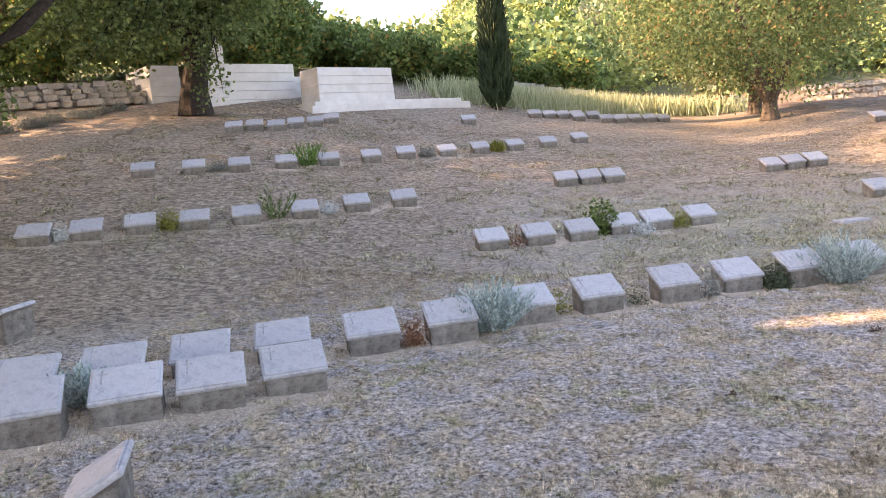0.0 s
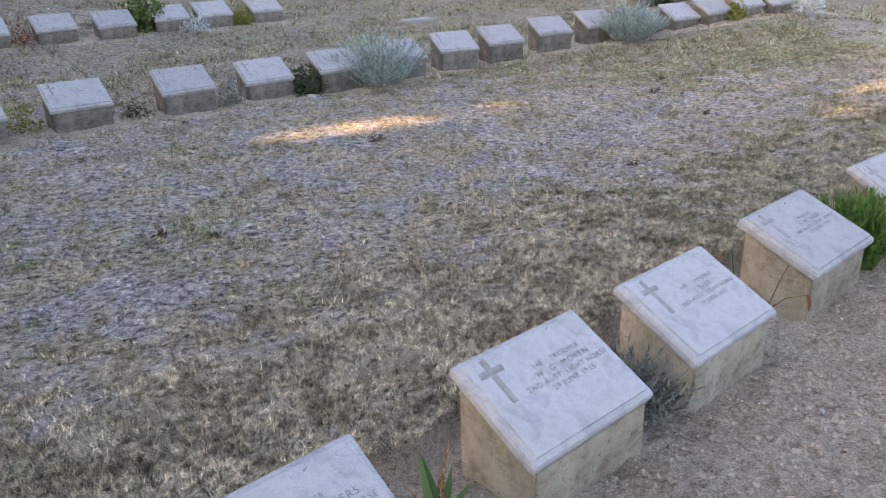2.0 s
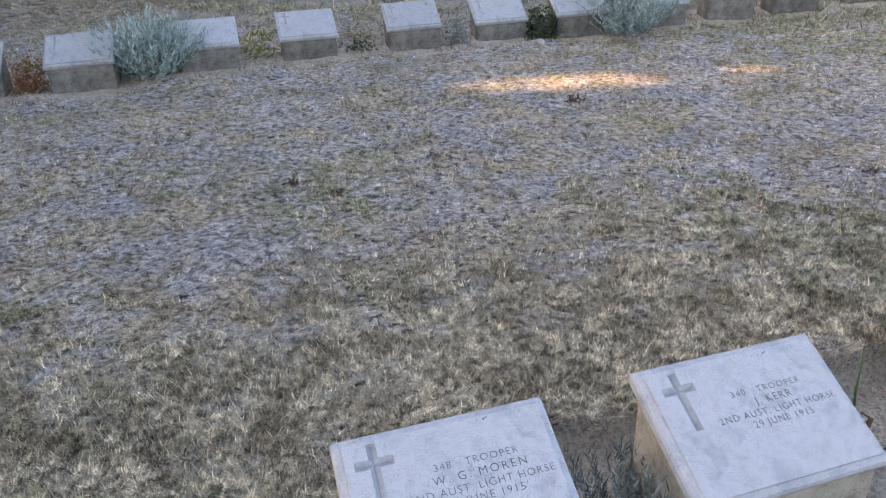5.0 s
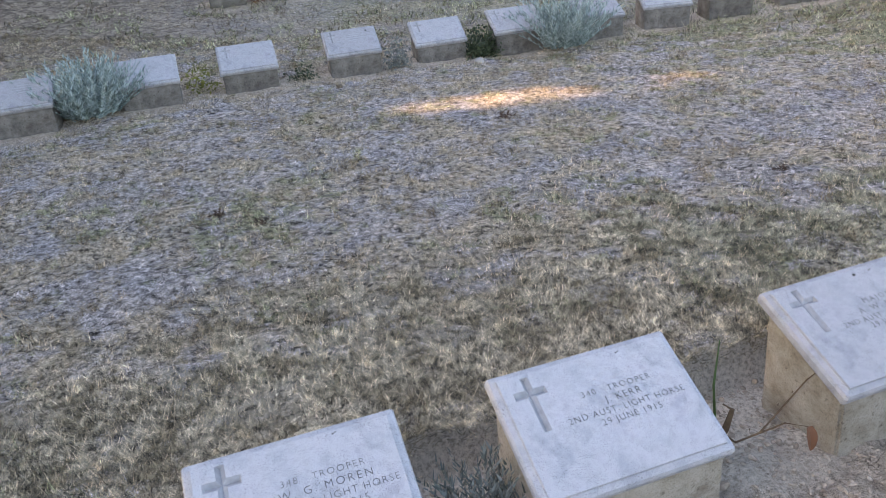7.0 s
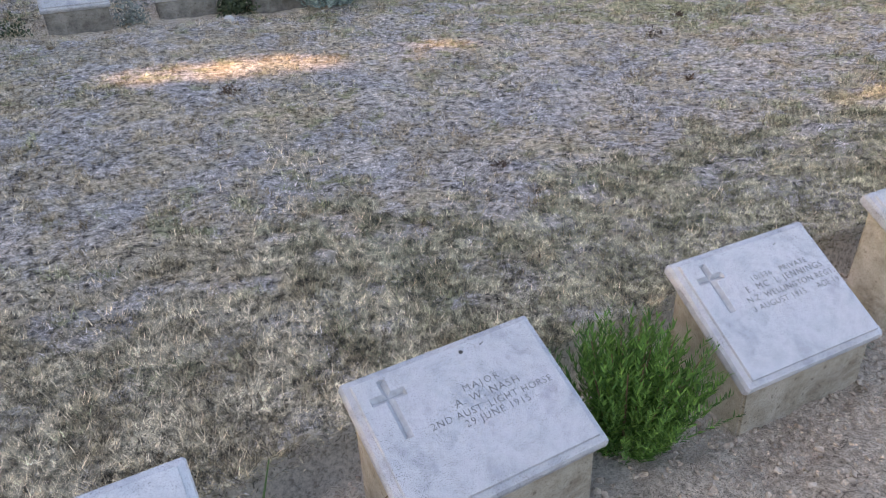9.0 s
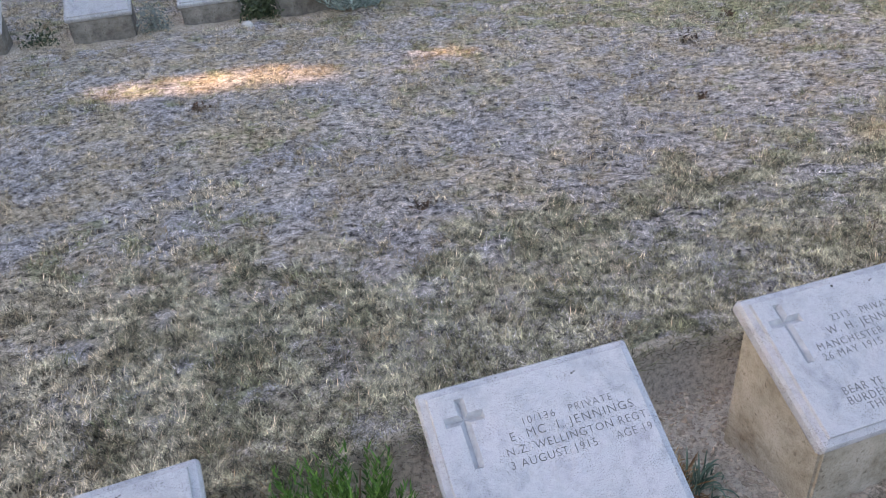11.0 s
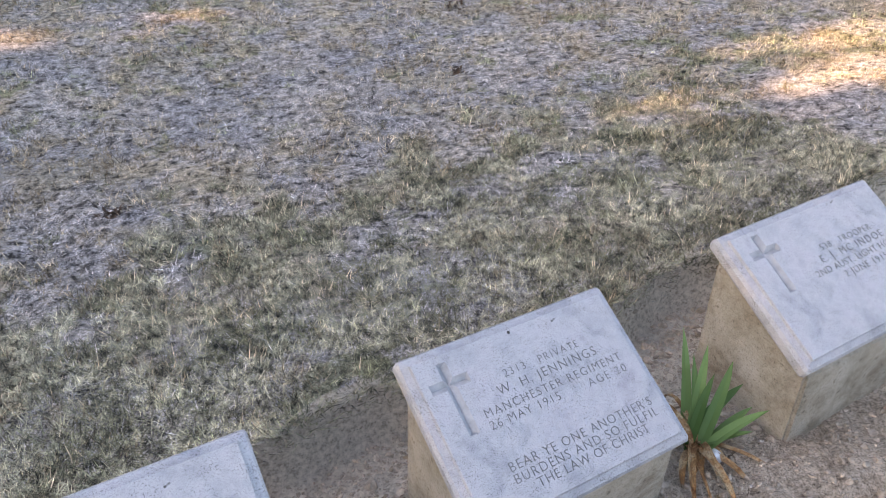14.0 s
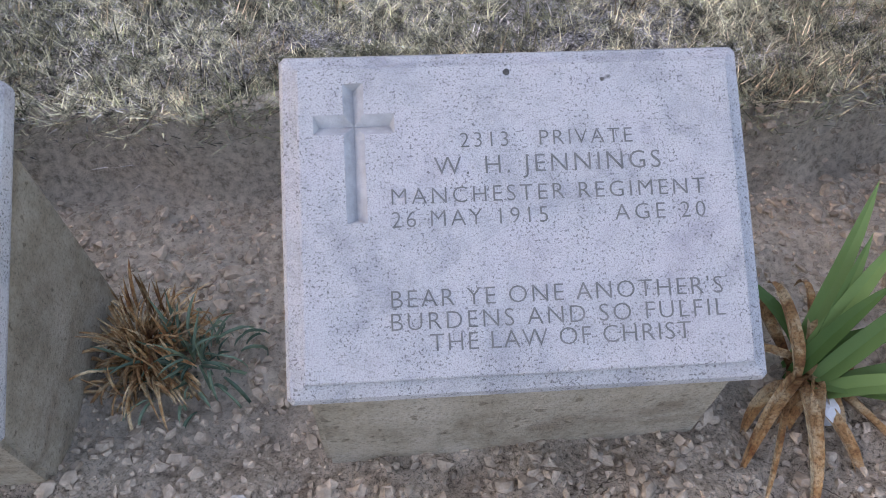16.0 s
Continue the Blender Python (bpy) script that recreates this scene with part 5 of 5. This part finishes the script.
stone("grey-brown stone beside a pedestal", 6.20, 4.71, 0.022, 2, M_RUBBLE)
stone("flat pale stone at the lawn's edge", 3.08, 9.42, 0.06, 3, M_RUBBLE)
stone("buff stone in the bare bed", 5.05, 3.96, 0.03, 4, M_RUBBLE)
stone("buff stone half sunk in soil", 6.67, 4.70, 0.025, 5, M_RUBBLE)
stone("pale stone between two markers", 6.93, 5.43, 0.03, 6, M_WHITESTONE)
stone("pale stone in the bare bed", 5.4, 4.12, 0.014, 7, M_RUBBLE)
stone("pale stone in the bare bed", 4.32, 3.45, 0.013, 8, M_RUBBLE)


# ---- irises, twig, withered clump ----
def strip(bm, base, heading, length, width, rise, curl, fold=0.25, n=8, wander=0.0):
    """A long leaf: rises, then bends over; folded along its middle."""
    p = Vector(base)
    rows, start = [], heading
    for i in range(n + 1):
        t = i / n
        heading = start + wander * t
        side = Vector((-math.sin(heading), math.cos(heading), 0))
        w = width * 0.5 * min(1.0, 0.55 + t * 1.6) * (1 - t ** 4)
        pitch = rise - curl * t
        up = Vector((-math.cos(heading) * math.sin(pitch), -math.sin(heading) * math.sin(pitch), math.cos(pitch)))
        rows.append((bm.verts.new(p - side * w + up * w * fold), bm.verts.new(p), bm.verts.new(p + side * w + up * w * fold)))
        p = p + Vector((math.cos(heading) * math.cos(pitch), math.sin(heading) * math.cos(pitch), math.sin(pitch))) * length / n
    for a, b in zip(rows, rows[1:]):
        bm.faces.new((a[0], a[1], b[1], b[0]))
        bm.faces.new((a[1], a[2], b[2], b[1]))


def iris(label, x, y, seed, greens, dead):
    rr = random.Random(seed)
    root = new("iris")
    root.location = (x, y, gz(x, y))
    tagged(root, label, "plant")
    for h, L, w, rise, curl in greens:
        bm = bmesh.new()
        strip(bm, (rr.uniform(-0.02, 0.02), rr.uniform(-0.02, 0.02), 0), radians(h), L, w * 0.85, radians(rise), radians(curl), 0.35, 8, rr.uniform(-0.25, 0.25))
        part("leaf", bm, M_IRIS, root)
    for h, L, w, rise, curl in dead:
        bm = bmesh.new()
        strip(bm, (rr.uniform(-0.02, 0.02), rr.uniform(-0.02, 0.02), 0.01), radians(h), L * rr.uniform(0.75, 1.05), w * rr.uniform(0.45, 0.75), radians(rise), radians(curl), 1.1, 10, rr.uniform(-1.5, 1.5))
        part("withered_leaf", bm, M_WITHER, root, "brown withered leaf")


iris("iris with green blades and brown withered leaves beside a marker", 6.805, 5.165, 1,
     [(88, 0.29, 0.030, 66, 12), (72, 0.27, 0.032, 72, 14), (104, 0.24, 0.026, 78, 22), (25, 0.21, 0.038, 52, 25), (8, 0.20, 0.036, 56, 34), (46, 0.24, 0.036, 62, 18), (32, 0.17, 0.034, 40, 14), (152, 0.19, 0.026, 66, 100), (60, 0.21, 0.03, 80, 30), (-10, 0.16, 0.03, 42, 20)],
     [(135, 0.24, 0.034, 80, 150), (160, 0.19, 0.030, 48, 60), (262, 0.20, 0.036, 40, 110), (240, 0.25, 0.028, 32, 70), (285, 0.22, 0.030, 35, 85), (318, 0.20, 0.028, 30, 80), (350, 0.17, 0.026, 28, 90), (110, 0.22, 0.022, 78, 170), (205, 0.17, 0.028, 34, 100), (15, 0.14, 0.028, 40, 120), (182, 0.20, 0.026, 62, 190), (300, 0.13, 0.034, 52, 160), (225, 0.12, 0.03, 55, 200), (330, 0.24, 0.02, 20, 40), (270, 0.27, 0.018, 24, 50), (75, 0.12, 0.03, 70, 220)])
iris("iris with green blades and pale withered leaves beside a marker", 3.0, 3.23, 2,
     [(130, 0.21, 0.028, 75, 15), (100, 0.22, 0.026, 80, 20), (60, 0.18, 0.028, 62, 20), (200, 0.16, 0.024, 60, 30), (20, 0.17, 0.026, 55, 20)],
     [(90, 0.28, 0.016, 82, 60), (120, 0.22, 0.016, 65, 90), (180, 0.15, 0.014, 45, 90), (340, 0.18, 0.014, 40, 90), (300, 0.16, 0.014, 30, 50), (10, 0.16, 0.016, 50, 110), (260, 0.13, 0.012, 25, 40), (75, 0.25, 0.012, 75, 70)])


def curled_clump():
    """A low clump, half withered to curled brown blades, half dark green."""
    rr = random.Random(62)
    root = new("grass_clump")
    x, y = 5.985, 4.845
    root.location = (x, y, gz(x, y))
    tagged(root, "half withered clump of curled brown and dark green blades", "plant")
    for name, n, at, mm, label in (("withered_tuft", 260, (-0.03, 0.0), M_WITHER, "curled brown dead blades"), ("green_tuft", 80, (0.045, 0.015), M_TUFT, "short dark green blades")):
        bm = bmesh.new()
        for k in range(n):
            h = rr.uniform(0, math.tau)
            q = rr.uniform(0, 0.075)
            lift = rr.uniform(0, 0.035)
            strip(bm, (at[0] + math.cos(h) * q, at[1] + math.sin(h) * q, lift), h + rr.uniform(-0.7, 0.7), rr.uniform(0.04, 0.10), rr.uniform(0.003, 0.006), radians(rr.uniform(20, 110)), radians(rr.uniform(-60, 320)), 0.7, 8)
        part(name, bm, mm, root, label)


curled_clump()


def thorny_twig():
    root = new("rose_twig")
    x, y = 4.365, 4.03
    root.location = (x, y, gz(x, y) - 0.01)
    tagged(root, "nearly bare thorny rose stem with one brown leaf", "plant")
    bm = bmesh.new()
    tube(bm, [Vector((0, 0, 0)), Vector((0.0, 0.01, 0.12)), Vector((-0.01, 0.02, 0.24)), Vector((0.01, 0.09, 0.345))], [0.005, 0.0042, 0.0032, 0.0015], 6)
    part("stem", bm, M_HERB, root, "upright green stem")
    bm = bmesh.new()
    tube(bm, [Vector((0.005, 0, 0.05)), Vector((0.03, 0.01, 0.10)), Vector((0.045, 0.02, 0.16)), Vector((0.02, 0.03, 0.17))], [0.011, 0.010, 0.007, 0.003], 6)
    part("stub", bm, M_TWIG, root, "dark pruned stub")
    bm = bmesh.new()
    line = [Vector((0.01, 0, 0.10)), Vector((0.05, -0.03, 0.085)), Vector((0.11, -0.03, 0.12)), Vector((0.18, 0.02, 0.18)), Vector((0.24, 0.06, 0.235)), Vector((0.275, 0.08, 0.255))]
    tube(bm, line, [0.0036, 0.0034, 0.003, 0.0026, 0.002, 0.0012], 5)
    tube(bm, [line[2], Vector((0.16, -0.07, 0.19)), Vector((0.20, -0.125, 0.225))], [0.003, 0.002, 0.0015], 5)
    for i in range(6):
        p = line[1].lerp(line[4], i / 5)
        tube(bm, [p, p + Vector((0.0, -0.004, 0.012))], [0.002, 0.0003], 4)
    part("branch", bm, M_TWIG, root)
    bm = bmesh.new()
    strip(bm, (0.20, -0.125, 0.225), radians(-60), 0.07, 0.034, radians(-62), radians(30), 0.4)
    part("leaf", bm, M_RUST, root, "brown and green hanging leaf")


thorny_twig()


# ---- small things on the lawn ----
DEAD_TUFTS = [(3.464, 7.59, 0.06, 0.06), (5.07, 6.36, 0.05, 0.03), (6.42, 7.68, 0.03, 0.02), (6.78, 9.22, 0.07, 0.03), (6.45, 8.74, 0.08, 0.04), (2.017, 5.884, 0.03, 0.02), (2.3, 5.77, 0.035, 0.025)]
SLAB = (5.07, 14.03)
for i, (x, y, r, h) in enumerate(DEAD_TUFTS):
    leafy("dead_weed", "small dark brown withered weed on the lawn", x, y, r, h, 12, 7, 0.03, 0.011, M_DEAD, 80 + i, "plant", 0.012)


def slab():
    bm = box_bm(-0.27, 0.27, -0.14, 0.14, -0.05, 0.035, 0.012)
    for v in bm.verts:
        v.co += Vector((0.012, 0.010, 0.004)) * noise.noise(v.co * 9)
    me = bpy.data.meshes.new("stone_slab")
    bm.to_mesh(me)
    bm.free()
    me.materials.append(M_STONE_OLD)
    ob = new("stone_slab", me)
    ob.matrix_basis = pose(SLAB[0], SLAB[1], gz(*SLAB), 0, 0, 24)
    tagged(ob, "flat pale stone slab sunk in the lawn", "slab")


slab()
